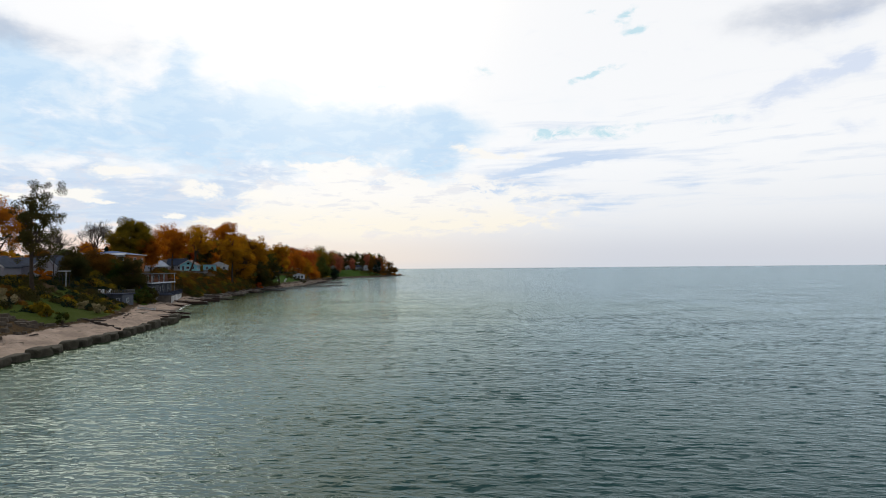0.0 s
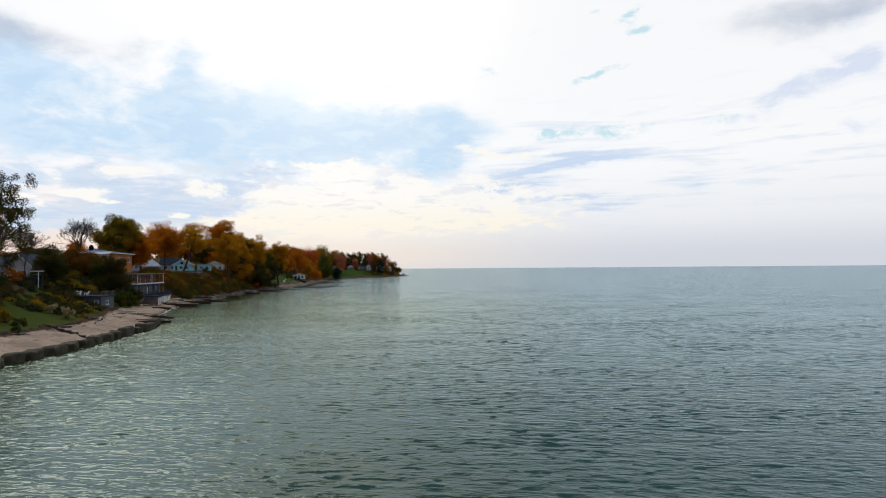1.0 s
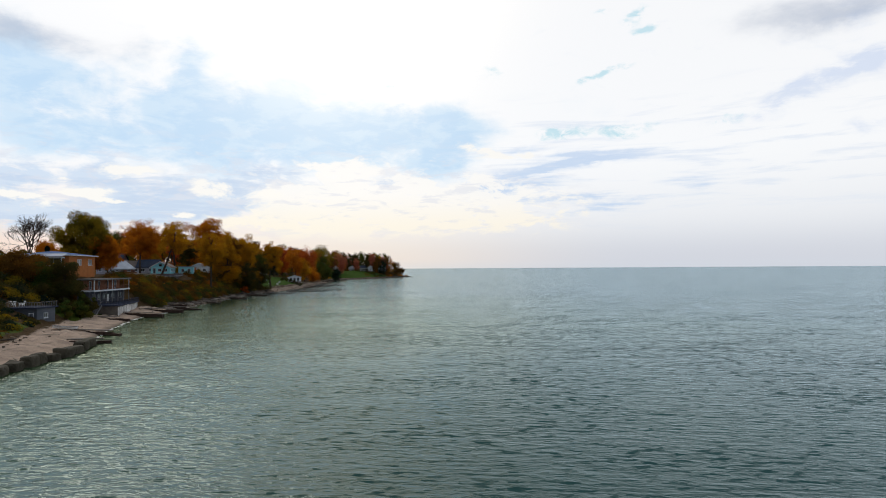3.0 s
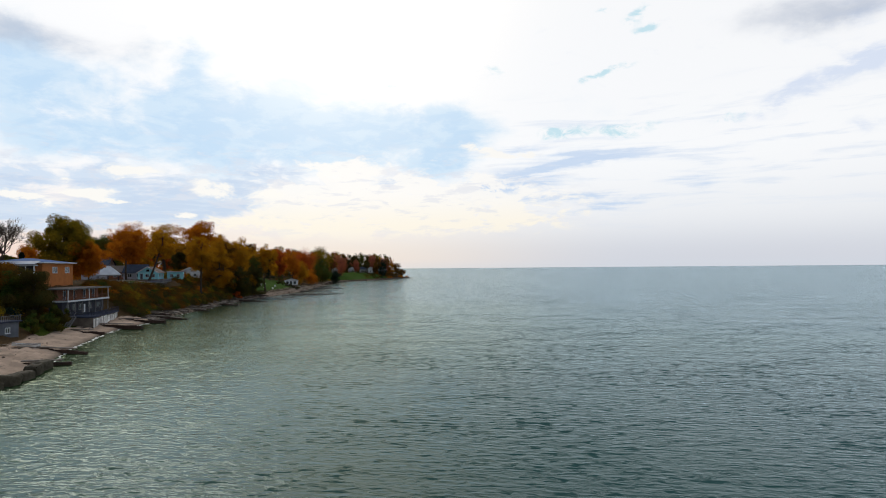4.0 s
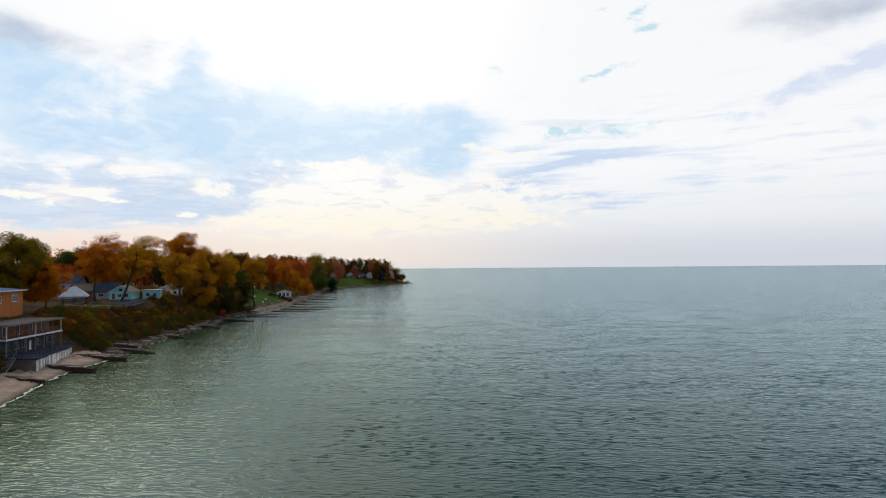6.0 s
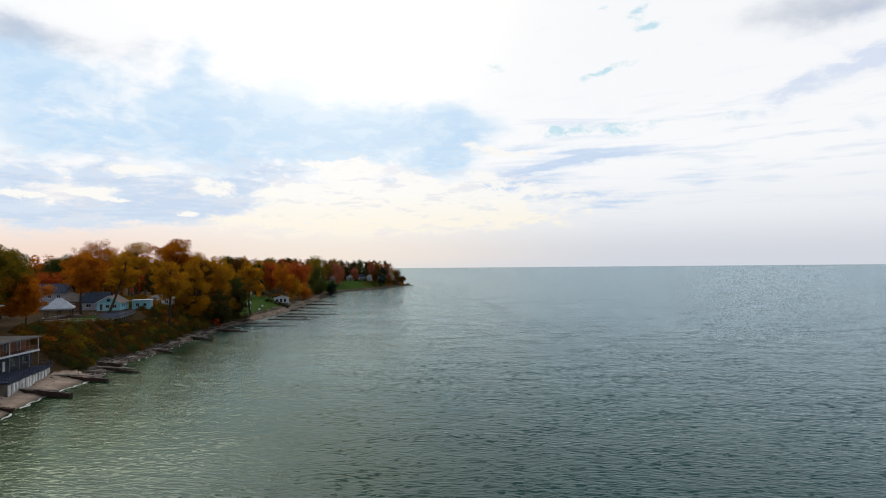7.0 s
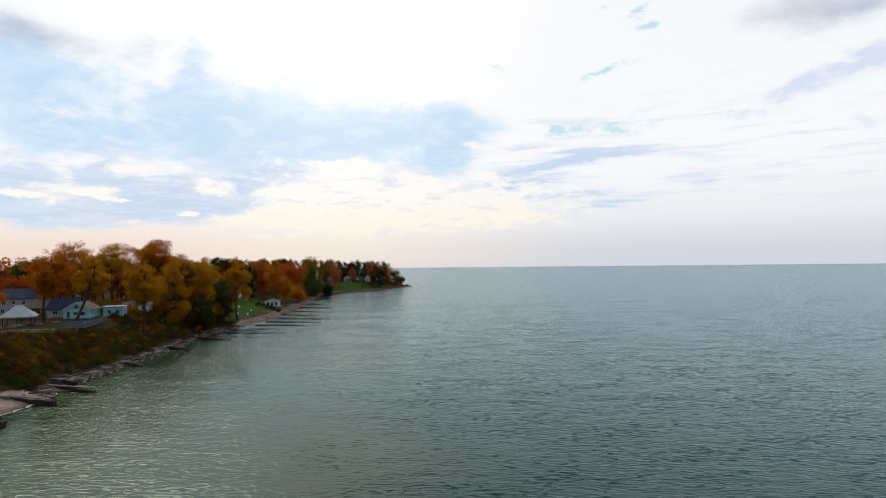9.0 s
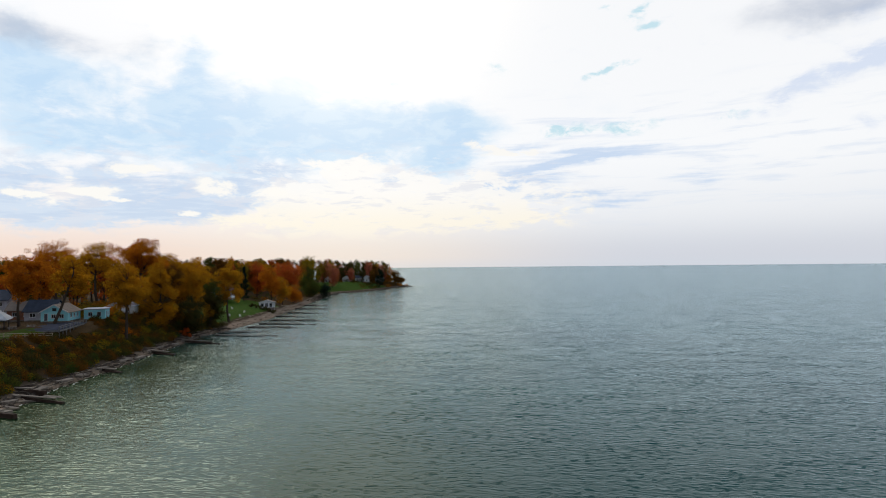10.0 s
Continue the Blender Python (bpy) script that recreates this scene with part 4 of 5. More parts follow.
for _ in range(60):
    y = rng.uniform(236, 266)
    k = rng.choice(["leaf_brown", "leaf_olive", "leaf_dark", "leaf_orange"], p=[0.45, 0.15, 0.35, 0.05])
    r = rng.uniform(0.9, 1.6)
    beds[k].append((float(shore(y)) - rng.uniform(8.5, 13.5), y, r, r * 0.7))
for _ in range(46):
    y = rng.uniform(202, 224)
    k = rng.choice(["leaf_brown", "leaf_olive", "leaf_dark", "leaf_green"], p=[0.35, 0.1, 0.35, 0.2])
    r = rng.uniform(1.0, 1.9)
    beds[k].append((float(shore(y)) - rng.uniform(13, 21), y, r, r * 0.8))
for _ in range(40):
    y = rng.uniform(672, 712)
    k = rng.choice(["leaf_brown", "leaf_dark", "leaf_green"])
    r = rng.uniform(1.4, 2.8)
    beds[k].append((rng.uniform(-128, -80), y, r, r * 1.5))
for i, (k, s) in enumerate(beds.items()):
    thicket("undergrowth", k, s, {"leaf_brown": "rusty brown scrub", "leaf_olive": "olive yellow scrub", "leaf_orange": "orange scrub", "leaf_dark": "dark green scrub", "leaf_green": "green scrub", "leaf_pine": "deep green scrub"}[k] + " covering the lake bluff", 50 + i)

for x, y, h, r, k, label in ((-93.5, 140, 3.4, 2.0, "leaf_orange", "orange shrub in front of the pale house"), (-69, 104, 2.4, 1.7, "leaf_olive", "rounded olive shrub on the beach lawn"), (-63.4, 99.5, 2.2, 1.2, "leaf_green", "clipped green shrub on the beach lawn"),
                             (-72, 106, 2.2, 1.8, "leaf_olive", "low yellow-green shrub on the lawn"), (-69, 119, 2.0, 1.5, "leaf_pale", "pale flowering grass clump beside the lawn"), (-72.5, 121, 1.9, 1.4, "leaf_pale", "pale plume grass beside the lawn"),
                             (-79, 106, 3.2, 2.4, "leaf_pale", "straw-coloured tall grass on the slope"), (-82, 110, 3.0, 2.2, "leaf_brown", "brown shrub on the slope"), (-92, 300, 3.2, 2.4, "leaf_red", "bright red shrub above the shingle"),
                             (-80.5, 158, 4.2, 2.2, "leaf_green", "olive green shrub beside the boathouse"), (-82, 166.5, 4.0, 2.8, "leaf_green", "green shrub at the foot of the bluff"), (-83, 170, 4.6, 2.8, "leaf_dark", "dark shrub beside the beach house"),
                             (-86, 172.5, 5.0, 3.0, "leaf_green", "green shrub beside the beach house"), (-83.5, 163, 4.0, 2.6, "leaf_dark", "dark shrub at the foot of the bluff"), (-90, 172, 5.5, 3.2, "leaf_brown", "brown shrub beside the beach house"), (-103, 178.5, 4.6, 2.6, "leaf_dark", "dark shrub below the glazed sunroom"), (-99, 179.5, 4.2, 2.4, "leaf_olive", "olive shrub below the glazed sunroom"), (-107, 178.5, 4.6, 2.6, "leaf_dark", "dark shrub below the glazed sunroom")):
    shrub(x, y, h, r, k, int(-x * 7 + y), label, int(500 * r * h / 2), 0.3)
for i in range(6):
    x, y = -103 + i * 2.2, 394.5 + 0.4 * (i % 2)
    shrub(x, y, 2.0, 1.3, "leaf_dark", 600 + i, "dark green garden shrub in front of the white house", 500, 0.35)


# ---- houses ----
def panel_wall(g, L, H, th, holes):
    """A wall along x from 0 to L, th thick towards +y, with rectangular openings (x0, z0, x1, z1)."""
    xs = sorted({0.0, L, *[v for h in holes for v in (h[0], h[2])]})
    zs = sorted({0.0, H, *[v for h in holes for v in (h[1], h[3])]})
    for a, b in zip(xs, xs[1:]):
        for c, d in zip(zs, zs[1:]):
            mx, mz = (a + b) / 2, (c + d) / 2
            if not any(h[0] < mx < h[2] and h[1] < mz < h[3] for h in holes):
                g.box(a, b, 0, th, c, d)


def opening(parent, m, x0, z0, x1, z1, kind, frame_mat):
    """A window or a door set in its hole; m carries the wall's own axes."""
    hold = new("door" if kind == "door" else "window")
    hold.parent, hold.matrix_basis = parent, m
    g, t = Geo(), 0.09
    g.box(x0, x1, -0.05, 0.12, z1 - t, z1).box(x0, x1, -0.05, 0.12, z0, z0 + t).box(x0, x0 + t, -0.05, 0.12, z0 + t, z1 - t).box(x1 - t, x1, -0.05, 0.12, z0 + t, z1 - t)
    if kind == "window":
        xm = (x0 + x1) / 2
        g.box(xm - 0.03, xm + 0.03, -0.02, 0.1, z0 + t, z1 - t)
        g.box(x0 - 0.08, x1 + 0.08, -0.12, -0.05, z0 - 0.08, z0 + 0.02)
    part("frame", g, frame_mat, hold)
    if kind == "door":
        part("leaf", Geo().box(x0 + t, x1 - t, 0.0, 0.06, z0 + t, z1 - t), "white_paint" if frame_mat != "white_paint" else "grey_paint", hold)
    else:
        part("pane", Geo().box(x0 + t, x1 - t, 0.04, 0.055, z0 + t, z1 - t), "glass", hold)


def house(name, label, x, y, z, yaw, W, D, H, roof="gable_x", rise=2.0, over=0.4, wall="white_paint", top="slate", trim="white_paint", front=(), right=(), left=(), foot=1.0):
    """A house whose front faces -y and whose right side faces +x before it is turned by yaw. Openings: (x0, z0, x1, z1, kind)."""
    t = thing(name, pose(x, y, z, 0, 0, yaw), label, "house")
    th = 0.2
    sides = {"front": (pose(-W / 2, -D / 2, 0), W, front), "right": (pose(W / 2, -D / 2, 0, 0, 0, 90), D, right),
             "back": (pose(W / 2, D / 2, 0, 0, 0, 180), W, ()), "left": (pose(-W / 2, D / 2, 0, 0, 0, 270), D, left)}
    for key, (m, L, holes) in sides.items():
        g = Geo()
        inset = 0.0 if key in ("front", "back") else th
        panel_wall(g, L, H, th, [h[:4] for h in holes])
        g.v = [(min(max(p[0], inset), L - inset), p[1], p[2]) for p in g.v]
        ob = part("wall", g, wall, t)
        ob.matrix_basis = m
        for h in holes:
            opening(t, m, *h[:4], h[4], trim)
    part("plinth", Geo().box(-W / 2 + 0.02, W / 2 - 0.02, -D / 2 + 0.02, D / 2 - 0.02, -foot, 0.0), "concrete", t)
    part("floor", Geo().box(-W / 2 + th, W / 2 - th, -D / 2 + th, D / 2 - th, 0.01, 0.06), "dark_trim", t)
    w2, d2, g, gables = W / 2 + over, D / 2 + over, Geo(), []
    k = 0.16
    if roof == "gable_x":      # ridge along x, gables face left and right
        sl = rise * over / (D / 2)
        for s in (-1, 1):
            a = [(-w2, s * d2, H - sl), (w2, s * d2, H - sl), (w2, 0, H + rise), (-w2, 0, H + rise)]
            g.add(a + [(p[0], p[1], p[2] + k) for p in a], [(0, 1, 2, 3), (4, 5, 6, 7), (0, 1, 5, 4), (1, 2, 6, 5), (2, 3, 7, 6), (3, 0, 4, 7)])
        for s in (-1, 1):
            xx = s * (W / 2 - th / 2)
            gg = Geo()
            gables.append(gg)
            gg.add([(xx + o, yy, zz) for o in (-th / 2, th / 2) for yy, zz in ((-D / 2, H), (D / 2, H), (0, H + rise))], [(0, 1, 2), (3, 4, 5), (0, 1, 4, 3), (1, 2, 5, 4), (2, 0, 3, 5)])
    elif roof == "gable_y":
        sl = rise * over / (W / 2)
        for s in (-1, 1):
            a = [(s * w2, -d2, H - sl), (s * w2, d2, H - sl), (0, d2, H + rise), (0, -d2, H + rise)]
            g.add(a + [(p[0], p[1], p[2] + k) for p in a], [(0, 1, 2, 3), (4, 5, 6, 7), (0, 1, 5, 4), (1, 2, 6, 5), (2, 3, 7, 6), (3, 0, 4, 7)])
        for s in (-1, 1):
            yy = s * (D / 2 - th / 2)
            gg = Geo()
            gables.append(gg)
            gg.add([(xx, yy + o, zz) for o in (-th / 2, th / 2) for xx, zz in ((-W / 2, H), (W / 2, H), (0, H + rise))], [(0, 1, 2), (3, 4, 5), (0, 1, 4, 3), (1, 2, 5, 4), (2, 0, 3, 5)])
        bargeboard = Geo()
        for s in (-1, 1):
            bargeboard.bar((s * w2, -d2 - 0.03, H - sl + 0.05), (0, -d2 - 0.03, H + rise + 0.05), 0.06, 0.26)
        part("bargeboard", bargeboard, trim, t)
    elif roof == "hip":
        rx = max(w2 - d2, 0.05)
        ry = max(d2 - w2, 0.05)
        a = [(-w2, -d2, H), (w2, -d2, H), (w2, d2, H), (-w2, d2, H)]
        e = [(p[0], p[1], H + k) for p in a]
        r = [(-rx, -ry, H + rise), (rx, -ry, H + rise), (rx, ry, H + rise), (-rx, ry, H + rise)]
        g.add(a + e + r, [(0, 1, 2, 3), (0, 1, 5, 4), (1, 2, 6, 5), (2, 3, 7, 6), (3, 0, 4, 7), (4, 5, 9, 8), (5, 6, 10, 9), (6, 7, 11, 10), (7, 4, 8, 11), (8, 9, 10, 11)])
    else:
        g.box(-w2, w2, -d2, d2, H, H + 0.25)
    for gg in gables:
        part("gable", gg, wall, t)
    part("roof", g, top, t)
    f = Geo()
    if roof == "hip":
        f.box(-w2 - 0.04, w2 + 0.04, -d2 - 0.04, -d2, H - 0.02, H + 0.2).box(w2, w2 + 0.04, -d2, d2, H - 0.02, H + 0.2)
        part("gutter", f, trim, t)
    return t


def row(n, a, b, z0, w, h, kind="window"):
    """n openings of width w spread evenly from a to b."""
    return [(a + (b - a) * (i + 0.5) / n - w / 2, z0, a + (b - a) * (i + 0.5) / n + w / 2, z0 + h, kind) for i in range(n)]


# the brick house above the beach house, with its glazed white front
t = house("brick_house", "orange brick two-storey house with a blue metal roof above the beach", -105.7, 191.9, 9.7, 11.6, 13, 17, 5.7, "hip", 1.3, 0.7, "brick", "blue_metal",
          right=row(2, 3.0, 17.0, 3.3, 2.6, 1.5), front=row(2, 7, 12, 3.0, 1.4, 1.5))
g = Geo()
g.box(-8.9, 5.6, -10.4, -8.52, 2.6, 3.3).box(-8.9, 5.6, -10.4, -8.52, 5.0, 5.35)
for i in range(9):
    g.box(-8.9 + i * 1.79, -8.7 + i * 1.79, -10.4, -10.25, 3.3, 5.0)
part("sunroom_base", Geo().box(-8.9, 5.6, -10.3, -8.52, -1.0, 2.58), "grey_timber", t)
part("sunroom", g, "white_paint", t, "white glazed sunroom")
part("sunroom_glass", Geo().box(-8.8, 5.5, -10.34, -10.32, 3.3, 5.0), "glass", t)
part("sunroom_roof", Geo().add([(-9.4, -10.9, 5.36), (5.9, -10.9, 5.36), (5.9, -7.9, 6.1), (-9.4, -7.9, 6.1), (-9.4, -10.9, 5.5), (5.9, -10.9, 5.5), (5.9, -7.9, 6.24), (-9.4, -7.9, 6.24)],
     [(0, 1, 2, 3), (4, 5, 6, 7), (0, 1, 5, 4), (1, 2, 6, 5), (2, 3, 7, 6), (3, 0, 4, 7)]), "silver_metal", t, "bright silver sheet roof")


def prism(base, z0, z1):
    """An upright block on a four-cornered base."""
    return Geo().add([(x, y, z) for z in (z0, z1) for x, y in base], [(0, 1, 2, 3), (4, 5, 6, 7), (0, 1, 5, 4), (1, 2, 6, 5), (2, 3, 7, 6), (3, 0, 4, 7)])


def beach_house():
    """Two galleries over a sea wall; x runs inland to lake, y along the shore."""
    t = thing("beach_house", pose(-93.5, 186.8, 0, 0, 0, 4), "weathered two-storey beach house with open galleries and a stained sea wall", "house")
    L = 9.0
    part("sea_wall", prism([(5.5, -9.4), (11.6, -9.4), (7.6, 10.0), (5.5, 10.0)], -0.5, 2.9), "concrete", t, "grey concrete sea wall behind stained white panels")
    foot0, foot1 = Vector((11.6, -9.4, 0)), Vector((7.6, 10.0, 0))
    run = (foot1 - foot0).normalized()
    face = Vector((run.y, -run.x, 0))
    rng = np.random.default_rng(8)
    for i in range(13):
        a, b = foot0 + run * (i * 1.5 + 0.08), foot0 + run * (i * 1.5 + rng.uniform(1.1, 1.42))
        z0, z1 = rng.uniform(0.2, 0.7), rng.uniform(2.55, 2.85)
        base = [a, b, b + face * 0.14, a + face * 0.14]
        part("panel", Geo().add([(p.x, p.y, z) for z in (z0, z1) for p in base], [(0, 1, 2, 3), (4, 5, 6, 7), (0, 1, 5, 4), (1, 2, 6, 5), (2, 3, 7, 6), (3, 0, 4, 7)]), "stained_white", t)
    part("base", Geo().box(-2.2, 5.4, -L, L, 0.5, 3.4), "dark_boards", t)
    part("terrace", prism([(5.3, -9.6), (11.9, -9.6), (7.9, 10.3), (5.3, 10.3)], 2.9, 3.2), "plank_blue", t, "grey-blue terrace deck")
    # lower storey
    g = Geo()
    holes = row(3, 1.0, 8.5, 0.9, 1.5, 1.4) + row(2, 9.5, 17.5, 0.9, 1.8, 1.4) + [(8.7, 0.05, 9.6, 2.1, "door")]
    panel_wall(g, 2 * L, 3.0, 0.2, [h[:4] for h in holes])
    m = pose(4.6, -L, 3.45, 0, 0, 90)
    ob = part("wall", g, "dark_boards", t)
    ob.matrix_basis = m
    for h in holes:
        opening(t, m, *h[:4], h[4], "grey_timber")
    for box in ((-2.2, 4.4, -L, -L + 0.2), (-2.2, 4.4, L - 0.2, L), (-2.2, -2.0, -L + 0.2, L - 0.2)):
        part("wall", Geo().box(*box, 3.4, 6.45), "dark_boards", t)
    # upper gallery
    part("upper_floor", Geo().box(-2.4, 5.9, -L - 0.1, L + 0.1, 6.45, 6.7), "wet_timber", t)
    f = Geo()
    f.box(5.9, 5.98, -L - 0.15, L + 0.15, 6.4, 6.78).box(-2.0, 5.9, -L - 0.18, -L - 0.1, 6.4, 6.78)
    part("fascia", f, "white_paint", t, "white painted edge board")
    g = Geo()
    holes = row(4, 1.0, 17.6, 0.1, 1.1, 2.1, "door")
    panel_wall(g, 2 * L, 2.55, 0.2, [h[:4] for h in holes])
    m = pose(3.3, -L, 6.7, 0, 0, 90)
    ob = part("wall", g, "brown_panel", t)
    ob.matrix_basis = m
    for h in holes:
        opening(t, m, *h[:4], h[4], "white_paint")
    for box in ((-2.2, 3.3, -L + 1.6, -L + 1.8), (-2.2, 3.3, L - 0.2, L)):
        part("wall", Geo().box(*box, 6.7, 9.25), "brown_panel", t)
    for i in range(7):
        y = -L + 0.1 + i * (2 * L - 0.2) / 6
        part("post", Geo().box(5.7, 5.85, y - 0.07, y + 0.07, 6.7, 9.25), "white_paint" if i in (0, 3, 6) else "brown_panel", t)
        part("post", Geo().box(5.7, 5.85, y - 0.07, y + 0.07, 3.45, 6.45), "grey_timber", t)
    for i in range(3):
        part("post", Geo().box(-2 + i * 2.6, -1.85 + i * 2.6, -L, -L + 0.14, 6.7, 9.25), "brown_panel", t)
    g = Geo()
    g.box(5.72, 5.8, -L, L, 7.65, 7.73).box(-2, 5.7, -L + 0.02, -L + 0.1, 7.65, 7.73).box(5.72, 5.8, -L, L, 6.85, 6.91)
    for i in range(60):
        y = -L + 0.2 + i * (2 * L - 0.4) / 59
        g.box(5.74, 5.78, y - 0.02, y + 0.02, 6.9, 7.65)
    for i in range(24):
        g.box(-2 + i * 0.32, -1.96 + i * 0.32, -L + 0.04, -L + 0.08, 6.7, 7.65)
    part("railing", g, "brown_panel", t)
    g = Geo().box(-2.5, 6.2, -L - 0.3, L + 0.3, 9.25, 9.5)
    part("roof", g, "felt", t, "flat grey felt roof")
    g = Geo().box(6.2, 6.26, -L - 0.3, L + 0.3, 9.2, 9.54).box(-2.5, 6.2, -L - 0.36, -L - 0.3, 9.2, 9.54)
    part("roof_edge", g, "grey_timber", t)
    g = Geo()
    e0, e1 = Vector((11.8, -9.5, 0)), Vector((7.8, 10.2, 0))
    for zz in (3.62, 4.15):
        up = Vector((0, 0, zz))
        g.bar(e0 + up, e1 + up, 0.08, 0.08).bar((5.6, 10.2, zz), e1 + up, 0.08, 0.08).bar((6.4, -9.5, zz), e0 + up, 0.08, 0.08)
    for i in range(30):
        q = e0.lerp(e1, i / 29)
        g.bar(q + Vector((0, 0, 3.2)), q + Vector((0, 0, 4.15)), 0.07, 0.07)
    for i in range(8):
        g.bar((6.4 + i * 0.7, -9.5, 3.2), (6.4 + i * 0.7, -9.5, 4.15), 0.06, 0.06)
    part("terrace_railing", g, "plank_blue", t)
    g = Geo()
    for i in range(11):
        g.box(7.0, 8.2, -10.2 - i * 0.3, -9.9 - i * 0.3, 3.2 - i * 0.24, 3.3 - i * 0.24)
    g.bar((7.0, -10.0, 3.2), (7.0, -13.4, 0.5), 0.08, 0.3).bar((8.2, -10.0, 3.2), (8.2, -13.4, 0.5), 0.08, 0.3)
    g.bar((7.0, -10.0, 4.2), (7.0, -13.4, 1.5), 0.06, 0.06).bar((8.2, -10.0, 4.2), (8.2, -13.4, 1.5), 0.06, 0.06)
    part("stairs", g, "grey_timber", t)
    return t


beach_house()

# the grey boathouse with a railed roof deck
t = house("boathouse", "grey boathouse with a flat railed roof deck behind the beach", -84.2, 149.4, 1.5, 0, 10.5, 5.2, 3.0, "flat", 0, 0.4, "grey_paint", "plank_blue",
          front=[(9.0, 0.1, 9.9, 2.2, "door"), (2.0, 1.1, 3.6, 2.1, "window")], right=row(1, 1, 4, 1.1, 1.2, 1.0))
g = Geo()
for i in range(23):
    xx = -5.5 + i * 0.5
    g.box(xx - 0.03, xx + 0.03, -2.95, -2.87, 3.25, 4.15)
for i in range(12):
    yy = -2.85 + i * 0.5
    g.box(5.45, 5.53, yy - 0.03, yy + 0.03, 3.25, 4.15)
g.box(-5.6, 5.6, -2.97, -2.85, 4.15, 4.23).box(5.43, 5.55, -2.85, 2.85, 4.15, 4.23)
part("railing", g, "grey_timber", t)

# the pale house in the trees, its annexe and the white pergola
house("pale_house", "pale grey sided house with a blue slate roof behind the lawn", -108.5, 158, 8.2, 0, 11, 8, 3.7, "gable_x", 2.1, 0.4, "pale_siding", "slate",
      front=[(1.2, 1.0, 2.4, 2.5, "window"), (3.6, 1.0, 4.8, 2.5, "window"), (6.5, 0.1, 7.5, 2.2, "door"), (8.6, 1.0, 9.5, 2.5, "window")], right=row(2, 1.5, 6.5, 1.0, 1.2, 1.4))
house("garden_house", "pale gabled garden house with a steep slate roof", -100, 153.5, 8.2, 0, 5.6, 7, 3.6, "gable_y", 2.6, 0.45, "pale_siding", "slate", front=row(2, 0.5, 5.1, 1.0, 1.1, 1.5), right=row(2, 1, 6, 1.0, 1.1, 1.4))
house("garage", "grey garage with a slate gable roof", -112, 149.5, 8.2, 0, 8, 6, 3.4, "gable_y", 2.8, 0.4, "pale_siding", "slate", front=[(3, 0.1, 6, 2.4, "door")])
t = thing("pergola", pose(-89.0, 140.0, ground_z(-89.0, 140.0) - 0.2), "small pergola with a white beam and post on the upper lawn", "pergola")
for px_, py_ in ((-0.8, -0.6), (0.8, -0.6), (-0.8, 0.6), (0.8, 0.6)):
    part("post", Geo().box(px_ - 0.06, px_ + 0.06, py_ - 0.06, py_ + 0.06, 0, 3.7), "white_paint" if px_ > 0 and py_ < 0 else "dark_trim", t)
part("beam", Geo().box(-1.1, 1.1, -0.66, -0.54, 3.7, 3.9).box(-1.1, 1.1, 0.54, 0.66, 3.7, 3.9), "white_paint", t)
for i in range(5):
    part("slat", Geo().box(-1.1 + i * 0.52, -1.0 + i * 0.52, -0.9, 0.9, 3.9, 4.05), "grey_timber", t)


# the picnic pavilion
def pavilion():
    t = thing("pavilion", pose(-117.2, 245.5, 9.3, 0, 0, 28), "open picnic pavilion with a pale hipped metal roof", "pavilion")
    for px_, py_ in ((-3.1, -3.0), (0, -3.0), (3.1, -3.0), (-3.1, 3.0), (0, 3.0), (3.1, 3.0)):
        part("post", Geo().box(px_ - 0.1, px_ + 0.1, py_ - 0.1, py_ + 0.1, 0, 2.4), "dark_trim", t)
    part("slab", Geo().box(-4, 4, -4, 4, -1.2, 0.0), "concrete", t)
    g = Geo()
    a = [(-3.9, -3.8, 2.5), (3.9, -3.8, 2.5), (3.9, 3.8, 2.5), (-3.9, 3.8, 2.5)]
    g.add(a + [(p[0], p[1], 2.65) for p in a] + [(-0.6, 0, 5.6), (0.6, 0, 5.6)], [(0, 1, 2, 3), (0, 1, 5, 4), (1, 2, 6, 5), (2, 3, 7, 6), (3, 0, 4, 7), (4, 5, 9, 8), (5, 6, 9), (6, 7, 8, 9), (7, 4, 8)])
    part("roof", g, "pale_metal", t)
    part("beam", Geo().box(-3.5, 3.5, -3.1, -2.9, 2.25, 2.5).box(-3.5, 3.5, 2.9, 3.1, 2.25, 2.5), "white_paint", t)


pavilion()


def picnic_table(x, y, z, yaw):
    t = thing("picnic_table", pose(x, y, z, 0, 0, yaw), "grey weathered picnic table with two benches", "table", "picnic tables by the pavilion")
    for i in range(4):
        part("board", Geo().box(-0.9, 0.9, -0.38 + i * 0.2, -0.2 + i * 0.2, 0.72, 0.76), "grey_timber", t)
    for s in (-1, 1):
        part("bench", Geo().box(-0.9, 0.9, s * 0.75 - 0.14, s * 0.75 + 0.14, 0.42, 0.46), "grey_timber", t)
        part("leg", Geo().bar((s * 0.65, -0.8, 0), (s * 0.65, -0.25, 0.72), 0.08, 0.05).bar((s * 0.65, 0.8, 0), (s * 0.65, 0.25, 0.72), 0.08, 0.05).box(s * 0.65 - 0.03, s * 0.65 + 0.03, -0.8, 0.8, 0.36, 0.42), "grey_timber", t)


for x, y, a in ((-117.6, 244.6, 20), (-115.6, 247.0, 35), (-112.5, 239.5, 10), (-110, 243, 50), (-108.5, 247.5, 20)):
    picnic_table(x, y, 9.3 if x < -115 else ground_z(x, y), a)

